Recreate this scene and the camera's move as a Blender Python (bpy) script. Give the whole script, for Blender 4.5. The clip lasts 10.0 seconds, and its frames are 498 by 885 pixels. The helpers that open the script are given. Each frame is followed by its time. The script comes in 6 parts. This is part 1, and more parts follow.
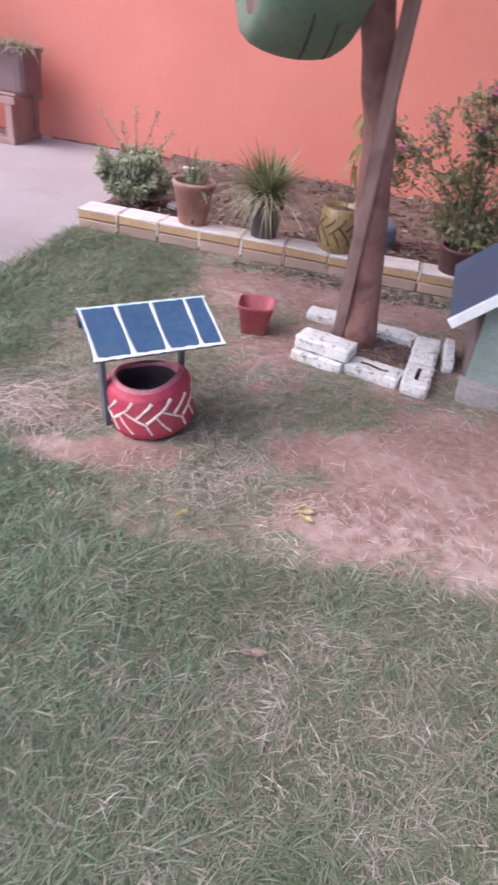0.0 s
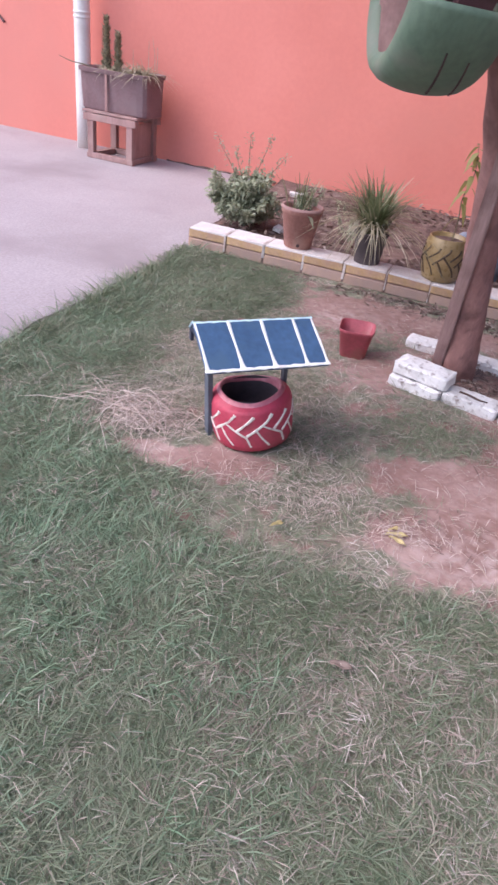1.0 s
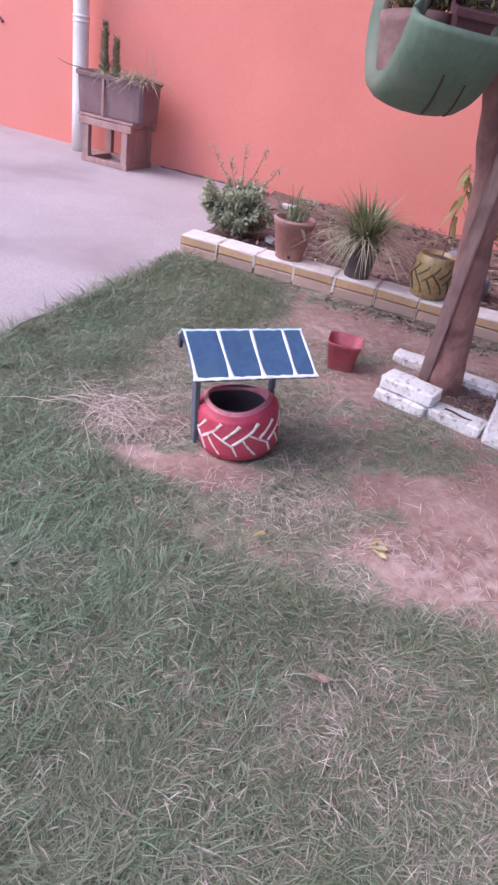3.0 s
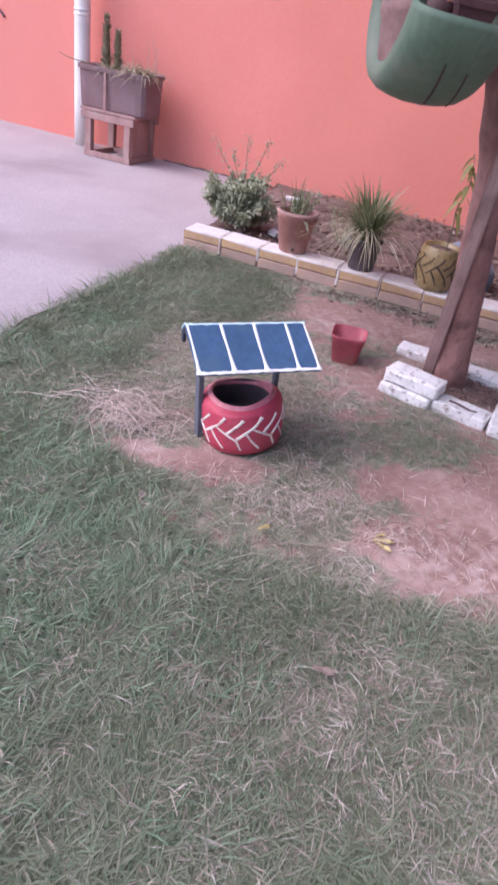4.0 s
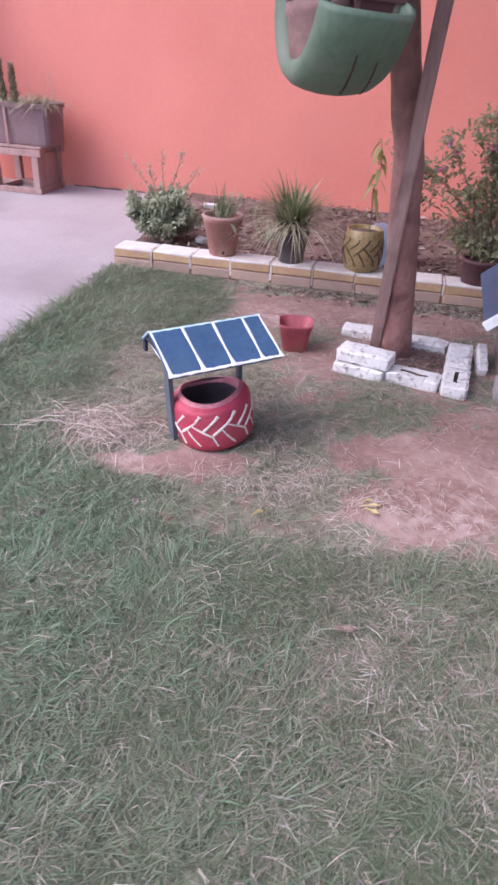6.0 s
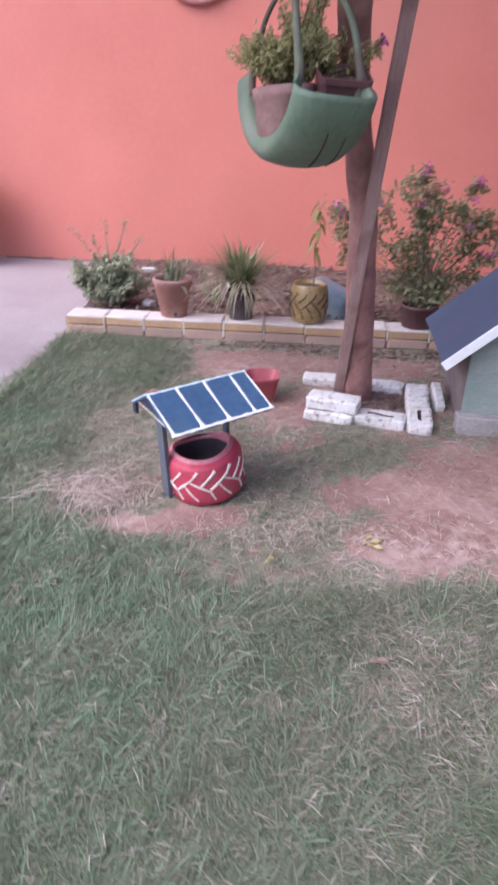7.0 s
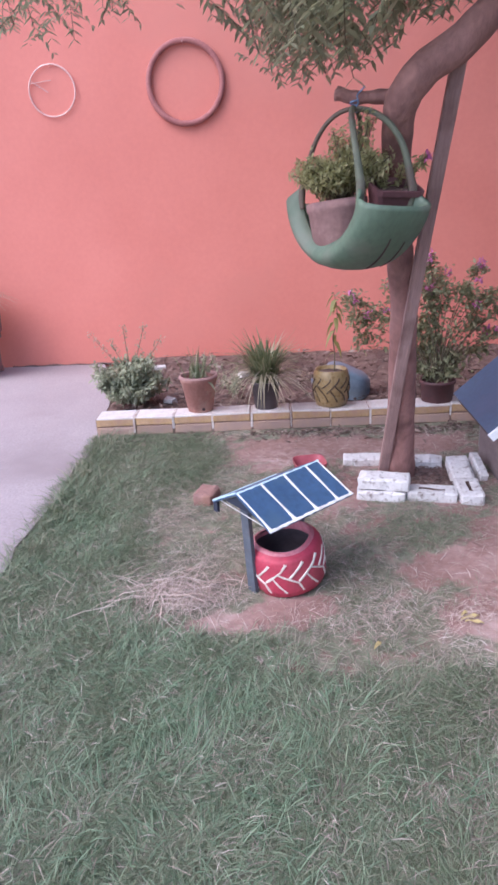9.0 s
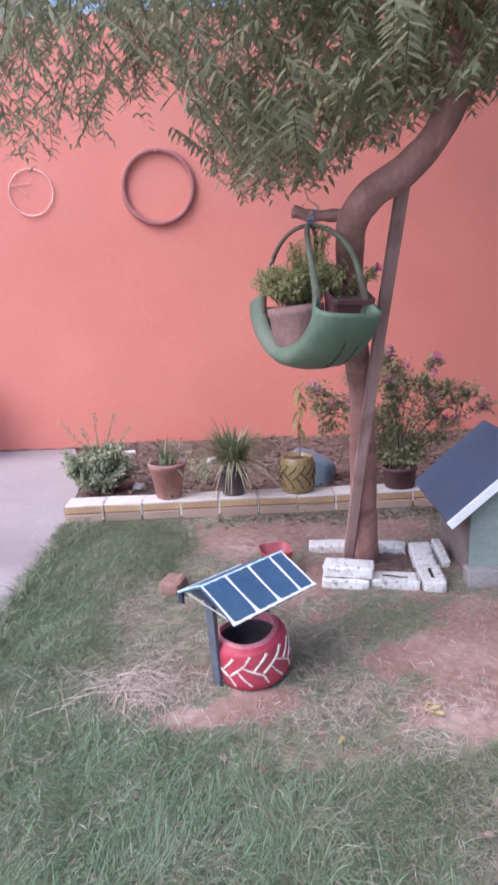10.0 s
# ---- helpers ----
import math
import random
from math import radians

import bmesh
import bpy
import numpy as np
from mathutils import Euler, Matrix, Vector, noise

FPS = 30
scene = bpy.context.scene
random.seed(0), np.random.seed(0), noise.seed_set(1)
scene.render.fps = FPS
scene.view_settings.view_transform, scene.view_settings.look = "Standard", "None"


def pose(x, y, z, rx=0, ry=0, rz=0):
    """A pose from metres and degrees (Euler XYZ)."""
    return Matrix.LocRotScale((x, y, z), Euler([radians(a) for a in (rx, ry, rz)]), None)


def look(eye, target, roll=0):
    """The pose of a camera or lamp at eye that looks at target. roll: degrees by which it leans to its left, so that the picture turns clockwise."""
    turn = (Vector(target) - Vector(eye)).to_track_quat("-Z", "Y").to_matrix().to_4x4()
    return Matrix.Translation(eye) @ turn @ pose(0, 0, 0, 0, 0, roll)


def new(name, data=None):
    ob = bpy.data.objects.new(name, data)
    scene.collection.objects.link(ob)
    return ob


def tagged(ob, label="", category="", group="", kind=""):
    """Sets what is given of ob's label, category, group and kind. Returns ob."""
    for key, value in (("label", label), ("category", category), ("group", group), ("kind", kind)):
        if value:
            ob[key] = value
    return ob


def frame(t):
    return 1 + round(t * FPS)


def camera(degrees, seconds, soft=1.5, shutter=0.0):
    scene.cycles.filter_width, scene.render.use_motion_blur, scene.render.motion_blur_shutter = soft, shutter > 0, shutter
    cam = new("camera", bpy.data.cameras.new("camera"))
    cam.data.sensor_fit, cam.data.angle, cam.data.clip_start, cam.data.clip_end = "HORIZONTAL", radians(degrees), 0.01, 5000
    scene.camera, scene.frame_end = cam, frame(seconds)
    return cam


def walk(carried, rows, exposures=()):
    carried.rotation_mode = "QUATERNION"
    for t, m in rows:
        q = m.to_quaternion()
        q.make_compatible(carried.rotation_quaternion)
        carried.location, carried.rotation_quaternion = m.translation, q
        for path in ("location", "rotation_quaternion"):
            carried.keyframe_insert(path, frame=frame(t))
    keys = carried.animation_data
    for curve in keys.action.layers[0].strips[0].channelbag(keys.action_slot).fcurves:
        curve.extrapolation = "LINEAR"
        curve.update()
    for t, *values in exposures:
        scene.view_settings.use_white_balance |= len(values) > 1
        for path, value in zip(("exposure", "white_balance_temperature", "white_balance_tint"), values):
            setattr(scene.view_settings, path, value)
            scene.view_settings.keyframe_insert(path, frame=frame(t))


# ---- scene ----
cam = camera(41.2, 10.0, soft=2.7, shutter=0.5)
EXPOSURE = 1.06
PATH = [
    (0, (0.144, -1.365, 1.111), (-0.235, 0.254, 0.0), 7.3),
    (0.5, (0.133, -1.423, 1.121), (-0.384, 0.166, 0.021), 7.3),
    (1, (0.107, -1.439, 1.123), (-0.504, 0.127, 0.04), 7.4),
    (1.5, (0.091, -1.414, 1.114), (-0.522, 0.14, 0.015), 8.2),
    (2, (0.105, -1.447, 1.124), (-0.51, 0.116, 0.04), 8.6),
    (2.5, (0.104, -1.445, 1.124), (-0.485, 0.141, 0.057), 9.5),
    (3.8, (0.096, -1.433, 1.12), (-0.478, 0.172, 0.074), 10.5),
    (4, (0.106, -1.437, 1.124), (-0.479, 0.146, 0.051), 9.5),
    (4.5, (0.089, -1.428, 1.107), (-0.437, 0.132, -0.028), 9.3),
    (5, (0.097, -1.442, 1.098), (-0.442, 0.126, -0.019), 7.4),
    (5.5, (0.087, -1.464, 1.096), (-0.416, 0.125, -0.009), 4.4),
    (5.7, (0.074, -1.495, 1.102), (-0.403, 0.124, 0.028), 3.8),
    (6.8, (-0.094, -1.669, 1.133), (-0.389, 0.068, 0.187), 1.2),
    (7, (-0.153, -1.666, 1.139), (-0.389, 0.11, 0.248), 1.2),
    (7.5, (-0.322, -1.654, 1.16), (-0.38, 0.166, 0.332), -1.7),
    (8, (-0.413, -1.653, 1.19), (-0.49, 0.207, 0.456), 0.4),
    (8.5, (-0.455, -1.719, 1.199), (-0.624, 0.15, 0.506), -1.5),
    (9, (-0.483, -1.742, 1.203), (-0.647, 0.136, 0.534), -3.2),
    (9.5, (-0.464, -1.77, 1.237), (-0.562, 0.148, 0.679), -2.4),
    (10, (-0.451, -1.792, 1.263), (-0.524, 0.157, 0.818), -2.6),
]
walk(cam, [(t, look(eye, target, roll)) for t, eye, target, roll in PATH],
     exposures=[(0.0, EXPOSURE + 0.09, 5800, 12), (1.0, EXPOSURE + 0.06, 5700, 14), (2.5, EXPOSURE + 0.02, 5580, 21), (4.0, EXPOSURE + 0.02, 5600, 21), (5.5, EXPOSURE + 0.07, 5620, 19), (7.0, EXPOSURE + 0.06, 5600, 16), (7.5, EXPOSURE, 5700, 15), (8.0, EXPOSURE + 0.07, 5740, 9), (8.5, EXPOSURE + 0.02, 5560, 11), (9.0, EXPOSURE + 0.02, 5450, 15), (10.0, EXPOSURE + 0.08, 5480, 11)])

# ---------------------------------------------------------------- light
world = bpy.data.worlds.new("overcast_sky")
scene.world = world
world.use_nodes = True
wn, wl = world.node_tree.nodes, world.node_tree.links
sky = wn.new("ShaderNodeTexSky")
sky.sky_type = "NISHITA"
sky.sun_disc = False
sky.sun_elevation, sky.sun_rotation = radians(52), radians(235)
sky.air_density, sky.dust_density, sky.ozone_density = 1.0, 4.0, 1.0
wl.new(sky.outputs["Color"], wn["Background"].inputs["Color"])
wn["Background"].inputs["Strength"].default_value = 0.15
sun = new("sun", bpy.data.lights.new("sun", "SUN"))
sun.data.energy, sun.data.angle, sun.data.color = 0.6, radians(65), (1.0, 0.96, 0.9)
sun.matrix_world = look((-3.2, -2.6, 5.5), (0, 0.5, 0))


# ---------------------------------------------------------------- materials
def ramp(nodes, stops):
    r = nodes.new("ShaderNodeValToRGB")
    while len(r.color_ramp.elements) < len(stops):
        r.color_ramp.elements.new(0.5)
    for e, (p, c) in zip(r.color_ramp.elements, stops):
        e.position, e.color = p, (*c, 1)
    return r


def surface(name, a, b, scale=8.0, rough=0.7, bump=0.2, fine=60.0, metal=0.0, dirt=None, dirt_scale=3.0,
            dirt_amount=0.5, vary=0.0, island=False, bump_distance=0.004, stretch=(1, 1, 1), coat=0.0, through_light=0.0, fleck_amount=0.35):
    """Two colours mixed by a broad noise, darkened and roughened by a fine one, with dirt in patches."""
    m = bpy.data.materials.new(name)
    m.use_nodes = True
    n, l = m.node_tree.nodes, m.node_tree.links
    p = n["Principled BSDF"]
    tc = n.new("ShaderNodeTexCoord")
    mp = n.new("ShaderNodeMapping")
    mp.inputs["Scale"].default_value = stretch
    l.new(tc.outputs["Object"], mp.inputs["Vector"])
    broad, small = n.new("ShaderNodeTexNoise"), n.new("ShaderNodeTexNoise")
    broad.inputs["Scale"].default_value, broad.inputs["Detail"].default_value = scale, 6
    small.inputs["Scale"].default_value, small.inputs["Detail"].default_value = fine, 4
    l.new(mp.outputs["Vector"], broad.inputs["Vector"])
    l.new(mp.outputs["Vector"], small.inputs["Vector"])
    r = ramp(n, ((0.3, a), (0.7, b)))
    l.new(broad.outputs["Fac"], r.inputs["Fac"])
    colour = r.outputs["Color"]
    fleck = n.new("ShaderNodeMix")
    fleck.data_type, fleck.blend_type = "RGBA", "OVERLAY"
    fleck.inputs["Factor"].default_value = fleck_amount
    l.new(colour, fleck.inputs["A"])
    l.new(small.outputs["Fac"], fleck.inputs["B"])
    colour = fleck.outputs["Result"]
    if dirt:
        patch = n.new("ShaderNodeTexNoise")
        patch.inputs["Scale"].default_value, patch.inputs["Detail"].default_value = dirt_scale, 8
        l.new(tc.outputs["Object"], patch.inputs["Vector"])
        pr = ramp(n, ((0.62 - 0.3 * dirt_amount, (0, 0, 0)), (0.78 - 0.2 * dirt_amount, (1, 1, 1))))
        l.new(patch.outputs["Fac"], pr.inputs["Fac"])
        mix = n.new("ShaderNodeMix")
        mix.data_type = "RGBA"
        l.new(pr.outputs["Color"], mix.inputs["Factor"])
        l.new(colour, mix.inputs["A"])
        mix.inputs["B"].default_value = (*dirt, 1)
        colour = mix.outputs["Result"]
    if vary:
        src = n.new("ShaderNodeNewGeometry").outputs["Random Per Island"] if island else n.new("ShaderNodeObjectInfo").outputs["Random"]
        hs = n.new("ShaderNodeHueSaturation")
        mr = n.new("ShaderNodeMapRange")
        mr.inputs["To Min"].default_value, mr.inputs["To Max"].default_value = 1 - vary, 1 + vary
        l.new(src, mr.inputs["Value"])
        l.new(mr.outputs["Result"], hs.inputs["Value"])
        l.new(colour, hs.inputs["Color"])
        colour = hs.outputs["Color"]
    l.new(colour, p.inputs["Base Color"])
    rr = n.new("ShaderNodeMapRange")
    rr.inputs["To Min"].default_value, rr.inputs["To Max"].default_value = max(rough - 0.12, 0.02), min(rough + 0.12, 1)
    l.new(small.outputs["Fac"], rr.inputs["Value"])
    l.new(rr.outputs["Result"], p.inputs["Roughness"])
    p.inputs["Metallic"].default_value = metal
    p.inputs["Coat Weight"].default_value = coat
    if bump:
        bp = n.new("ShaderNodeBump")
        bp.inputs["Strength"].default_value, bp.inputs["Distance"].default_value = bump, bump_distance
        l.new(small.outputs["Fac"], bp.inputs["Height"])
        l.new(bp.outputs["Normal"], p.inputs["Normal"])
    if through_light:
        p.inputs["Subsurface Weight"].default_value = 0.0
        tr = n.new("ShaderNodeBsdfTranslucent")
        mx = n.new("ShaderNodeMixShader")
        mx.inputs["Fac"].default_value = through_light
        l.new(colour, tr.inputs["Color"])
        l.new(p.outputs["BSDF"], mx.inputs[1])
        l.new(tr.outputs["BSDF"], mx.inputs[2])
        l.new(mx.outputs["Shader"], n["Material Output"].inputs["Surface"])
    return m


def blades(name, stops, rough=0.6, translucent=0.25, patch=3.5):
    """Leaf or grass material: each separate blade takes its own colour out of a row of colours."""
    m = bpy.data.materials.new(name)
    m.use_nodes = True
    n, l = m.node_tree.nodes, m.node_tree.links
    p = n["Principled BSDF"]
    r = ramp(n, stops)
    drift, tc = n.new("ShaderNodeTexNoise"), n.new("ShaderNodeTexCoord")
    drift.inputs["Scale"].default_value, drift.inputs["Detail"].default_value = patch, 5
    l.new(tc.outputs["Object"], drift.inputs["Vector"])
    part_, whole = n.new("ShaderNodeMath"), n.new("ShaderNodeMath")
    part_.operation = whole.operation = "MULTIPLY_ADD"
    l.new(drift.outputs["Fac"], part_.inputs[0])
    part_.inputs[1].default_value, part_.inputs[2].default_value = 0.9, -0.33
    l.new(n.new("ShaderNodeNewGeometry").outputs["Random Per Island"], whole.inputs[0])
    whole.inputs[1].default_value = 0.76
    l.new(part_.outputs[0], whole.inputs[2])
    l.new(whole.outputs[0], r.inputs["Fac"])
    l.new(r.outputs["Color"], p.inputs["Base Color"])
    p.inputs["Roughness"].default_value = rough
    tr = n.new("ShaderNodeBsdfTranslucent")
    mx = n.new("ShaderNodeMixShader")
    mx.inputs["Fac"].default_value = translucent
    l.new(r.outputs["Color"], tr.inputs["Color"])
    l.new(p.outputs["BSDF"], mx.inputs[1])
    l.new(tr.outputs["BSDF"], mx.inputs[2])
    l.new(mx.outputs["Shader"], n["Material Output"].inputs["Surface"])
    return m


def ground_material():
    """Red earth under thin lawn: the lawn's thatch fades into bare earth along the mesh's own "bare" value."""
    m = bpy.data.materials.new("red_earth_and_thatch")
    m.use_nodes = True
    n, l = m.node_tree.nodes, m.node_tree.links
    p = n["Principled BSDF"]
    tc = n.new("ShaderNodeTexCoord")

    def tex(scale, detail=6):
        t = n.new("ShaderNodeTexNoise")
        t.inputs["Scale"].default_value, t.inputs["Detail"].default_value = scale, detail
        l.new(tc.outputs["Object"], t.inputs["Vector"])
        return t.outputs["Fac"]

    def mix(fac, a, b):
        x = n.new("ShaderNodeMix")
        x.data_type = "RGBA"
        l.new(fac, x.inputs["Factor"])
        l.new(a, x.inputs["A"])
        l.new(b, x.inputs["B"])
        return x.outputs["Result"]

    earth = ramp(n, ((0.36, (0.215, 0.118, 0.1)), (0.5, (0.27, 0.155, 0.134)), (0.62, (0.37, 0.245, 0.218)), (0.7, (0.47, 0.345, 0.315))))
    l.new(tex(3.2, 10), earth.inputs["Fac"])
    crumbs = ramp(n, ((0.33, (0.2, 0.11, 0.095)), (0.5, (0.28, 0.165, 0.142)), (0.7, (0.42, 0.295, 0.262))))
    l.new(tex(34, 5), crumbs.inputs["Fac"])
    half = n.new("ShaderNodeValue")
    half.outputs[0].default_value = 0.36
    soil = mix(half.outputs[0], earth.outputs["Color"], crumbs.outputs["Color"])
    crust_at = n.new("ShaderNodeAttribute")
    crust_at.attribute_name = "crust"
    broken = n.new("ShaderNodeMath")
    broken.operation = "MULTIPLY"
    flakes = ramp(n, ((0.42, (0, 0, 0)), (0.62, (1, 1, 1))))
    l.new(tex(22, 6), flakes.inputs["Fac"])
    l.new(flakes.outputs["Color"], broken.inputs[0])
    l.new(crust_at.outputs["Fac"], broken.inputs[1])
    pale = n.new("ShaderNodeRGB")
    pale.outputs[0].default_value = (0.56, 0.43, 0.40, 1)
    soil = mix(broken.outputs[0], soil, pale.outputs[0])
    thatch = ramp(n, ((0.3, (0.13, 0.13, 0.09)), (0.52, (0.20, 0.192, 0.135)), (0.72, (0.31, 0.27, 0.205))))
    l.new(tex(24, 8), thatch.inputs["Fac"])
    at = n.new("ShaderNodeAttribute")
    at.attribute_name = "bare"
    ragged = n.new("ShaderNodeMath")
    ragged.operation = "MULTIPLY_ADD"
    l.new(tex(14, 8), ragged.inputs[0])
    ragged.inputs[1].default_value = 1.7
    off = n.new("ShaderNodeMath")
    off.operation = "SUBTRACT"
    l.new(at.outputs["Fac"], off.inputs[0])
    off.inputs[1].default_value = 0.85
    l.new(off.outputs[0], ragged.inputs[2])
    edge = ramp(n, ((0.35, (0, 0, 0)), (0.65, (1, 1, 1))))
    l.new(ragged.outputs[0], edge.inputs["Fac"])
    l.new(mix(edge.outputs["Color"], thatch.outputs["Color"], soil), p.inputs["Base Color"])
    p.inputs["Roughness"].default_value = 0.95
    bp = n.new("ShaderNodeBump")
    bp.inputs["Strength"].default_value, bp.inputs["Distance"].default_value = 0.6, 0.008
    l.new(tex(40, 5), bp.inputs["Height"])
    l.new(bp.outputs["Normal"], p.inputs["Normal"])
    return m


GROUND = ground_material()
WALL = surface("salmon_wall_paint", (0.62, 0.197, 0.154), (0.68, 0.23, 0.182), 1.3, 0.75, 0.12, 30, fleck_amount=0.1, dirt=(0.61, 0.215, 0.17), dirt_scale=0.9, dirt_amount=0.4, bump_distance=0.003)
CONCRETE = surface("pale_concrete", (0.328, 0.274, 0.284), (0.382, 0.326, 0.338), 1.6, 0.85, 0.2, 90, dirt=(0.265, 0.215, 0.222), dirt_scale=1.3, dirt_amount=0.35)
EAST = surface("grey_cement_render", (0.20, 0.185, 0.18), (0.26, 0.24, 0.235), 2.0, 0.9, 0.4, 60, dirt=(0.15, 0.135, 0.13), dirt_scale=1.5, dirt_amount=0.4)
BED_SOIL = surface("bed_soil", (0.085, 0.05, 0.043), (0.165, 0.098, 0.083), 9, 0.95, 0.8, 60, dirt=(0.23, 0.155, 0.13), dirt_scale=12, bump_distance=0.015)
YELLOW = surface("ochre_brick_paint", (0.43, 0.27, 0.13), (0.52, 0.35, 0.19), 14, 0.8, 0.5, 80, dirt=(0.40, 0.24, 0.18), dirt_scale=9, dirt_amount=0.55, vary=0.12)
YELLOW_LOW = surface("dusty_ochre_brick_paint", (0.44, 0.28, 0.19), (0.48, 0.33, 0.26), 10, 0.88, 0.5, 80, dirt=(0.38, 0.26, 0.22), dirt_scale=7, dirt_amount=0.8, vary=0.1)
WHITE = surface("limewash_white", (0.60, 0.56, 0.55), (0.74, 0.70, 0.69), 16, 0.88, 0.7, 70, dirt=(0.19, 0.13, 0.115), dirt_scale=38, dirt_amount=0.24, vary=0.07)
CURB_WHITE = surface("curb_limewash", (0.56, 0.50, 0.49), (0.68, 0.62, 0.61), 9, 0.88, 0.5, 70, dirt=(0.50, 0.41, 0.38), dirt_scale=8, dirt_amount=0.25, vary=0.06)
BASE_BLOCK = surface("dusty_grey_block", (0.28, 0.25, 0.25), (0.36, 0.325, 0.32), 12, 0.92, 0.6, 70, dirt=(0.30, 0.22, 0.2), dirt_scale=8, dirt_amount=0.4)
CURB_CORE = surface("dusty_joint", (0.22, 0.14, 0.115), (0.3, 0.2, 0.17), 14, 0.95, 0.5)
MORTAR = surface("grey_white_mortar", (0.58, 0.51, 0.49), (0.68, 0.61, 0.59), 20, 0.92, 0.6, 90, dirt=(0.36, 0.25, 0.21), dirt_scale=9)
WOOD = surface("weathered_red_wood", (0.29, 0.165, 0.15), (0.41, 0.25, 0.23), 6, 0.8, 0.5, 60, stretch=(3, 3, 0.35), dirt=(0.40, 0.27, 0.24), dirt_scale=6, dirt_amount=0.35)
PROP_WOOD = surface("grey_brown_board", (0.30, 0.18, 0.165), (0.43, 0.28, 0.255), 6, 0.8, 0.5, 70, stretch=(4, 4, 0.3), dirt=(0.14, 0.07, 0.06), dirt_scale=5, dirt_amount=0.35)
BARK = surface("reddish_bark", (0.28, 0.138, 0.12), (0.39, 0.205, 0.18), 7, 0.9, 0.55, 45, stretch=(1.2, 1.2, 0.7), dirt=(0.17, 0.085, 0.075), dirt_scale=7, dirt_amount=0.4, bump_distance=0.012)
TYRE_RED = surface("red_tyre_paint", (0.40, 0.038, 0.075), (0.48, 0.06, 0.1), 10, 0.58, 0.35, 70, dirt=(0.34, 0.07, 0.085), dirt_scale=9, dirt_amount=0.35)
WORN_LIP = surface("worn_red_rim_paint", (0.46, 0.12, 0.16), (0.57, 0.26, 0.29), 16, 0.5, 0.35, 70, dirt=(0.40, 0.12, 0.16), dirt_scale=14, dirt_amount=0.4)
BLACK_RUBBER = surface("dark_rubber", (0.05, 0.038, 0.047), (0.085, 0.065, 0.075), 12, 0.7, 0.3, 60)
WHITE_PAINT = surface("brushed_white_paint", (0.76, 0.74, 0.72), (0.82, 0.80, 0.78), 20, 0.6, 0.4, 90, dirt=(0.66, 0.6, 0.58), dirt_scale=25, dirt_amount=0.3)
VERGE = surface("clean_white_paint", (0.78, 0.78, 0.79), (0.84, 0.84, 0.85), 12, 0.55, 0.2, 90, dirt=(0.7, 0.68, 0.68), dirt_scale=9, dirt_amount=0.2)
CREAM_PAINT = surface("cream_brush_paint", (0.66, 0.60, 0.54), (0.76, 0.70, 0.64), 20, 0.6, 0.4, 90, dirt=(0.55, 0.38, 0.36), dirt_scale=30, dirt_amount=0.3)
PALE_BLUE = surface("pale_blue_paint", (0.55, 0.72, 0.80), (0.66, 0.80, 0.86), 20, 0.55, 0.3, 90)
BLUE = surface("blue_board_paint", (0.044, 0.09, 0.18), (0.058, 0.113, 0.22), 7, 0.5, 0.25, 60, dirt=(0.06, 0.11, 0.19), dirt_scale=12, dirt_amount=0.35)
# near-black navy: the shade under the well's roof put into the colour
NAVY_SHADE = surface("dark_navy_roof_shade", (0.022, 0.026, 0.045), (0.035, 0.04, 0.065), 9, 0.7, 0.3, 60)
POST_BLUE = surface("dull_blue_post_paint", (0.092, 0.104, 0.132), (0.13, 0.142, 0.17), 9, 0.65, 0.3, 60, dirt=(0.14, 0.10, 0.09), dirt_scale=8, dirt_amount=0.4)
ROOF_NAVY = surface("slate_blue_roof_paint", (0.06, 0.09, 0.15), (0.075, 0.11, 0.175), 4, 0.6, 0.25, 50, dirt=(0.085, 0.105, 0.17), dirt_scale=3.5, dirt_amount=0.4)
SAGE = surface("sage_green_boards", (0.225, 0.262, 0.245), (0.265, 0.3, 0.278), 5, 0.7, 0.3, 60, stretch=(1, 1, 4), dirt=(0.19, 0.25, 0.22), dirt_scale=4, dirt_amount=0.4)
SIDE_WOOD = surface("dark_grey_brown_board", (0.17, 0.13, 0.13), (0.23, 0.18, 0.175), 6, 0.85, 0.4, 60, stretch=(1, 1, 4), dirt=(0.10, 0.065, 0.06), dirt_scale=5, dirt_amount=0.4)
INNER_BOARD = surface("pale_grey_board", (0.36, 0.31, 0.31), (0.46, 0.4, 0.4), 6, 0.85, 0.3, 60, stretch=(1, 1, 4))
DARK_WOOD = surface("dark_inside_wood", (0.06, 0.04, 0.04), (0.09, 0.06, 0.06), 8, 0.8, 0.3)
BASKET = surface("green_tyre_paint", (0.115, 0.168, 0.11), (0.16, 0.215, 0.148), 7, 0.6, 0.3, 60, dirt=(0.21, 0.225, 0.17), dirt_scale=6, dirt_amount=0.5, stretch=(1, 1, 0.5))
HANDLE = surface("worn_olive_bead_paint", (0.125, 0.135, 0.088), (0.17, 0.175, 0.12), 9, 0.6, 0.3, 60, dirt=(0.12, 0.08, 0.065), dirt_scale=9, dirt_amount=0.4)
BARE_BEAD = surface("bare_brown_bead", (0.13, 0.095, 0.07), (0.18, 0.13, 0.1), 9, 0.7, 0.3, 60)
DARK_RECESS = surface("dark_recess_brown", (0.05, 0.028, 0.028), (0.09, 0.05, 0.05), 12, 0.85, 0.3)
PINK_POT = surface("pale_pink_clay", (0.32, 0.18, 0.165), (0.40, 0.24, 0.22), 9, 0.85, 0.3, 70, dirt=(0.26, 0.14, 0.13), dirt_scale=10)
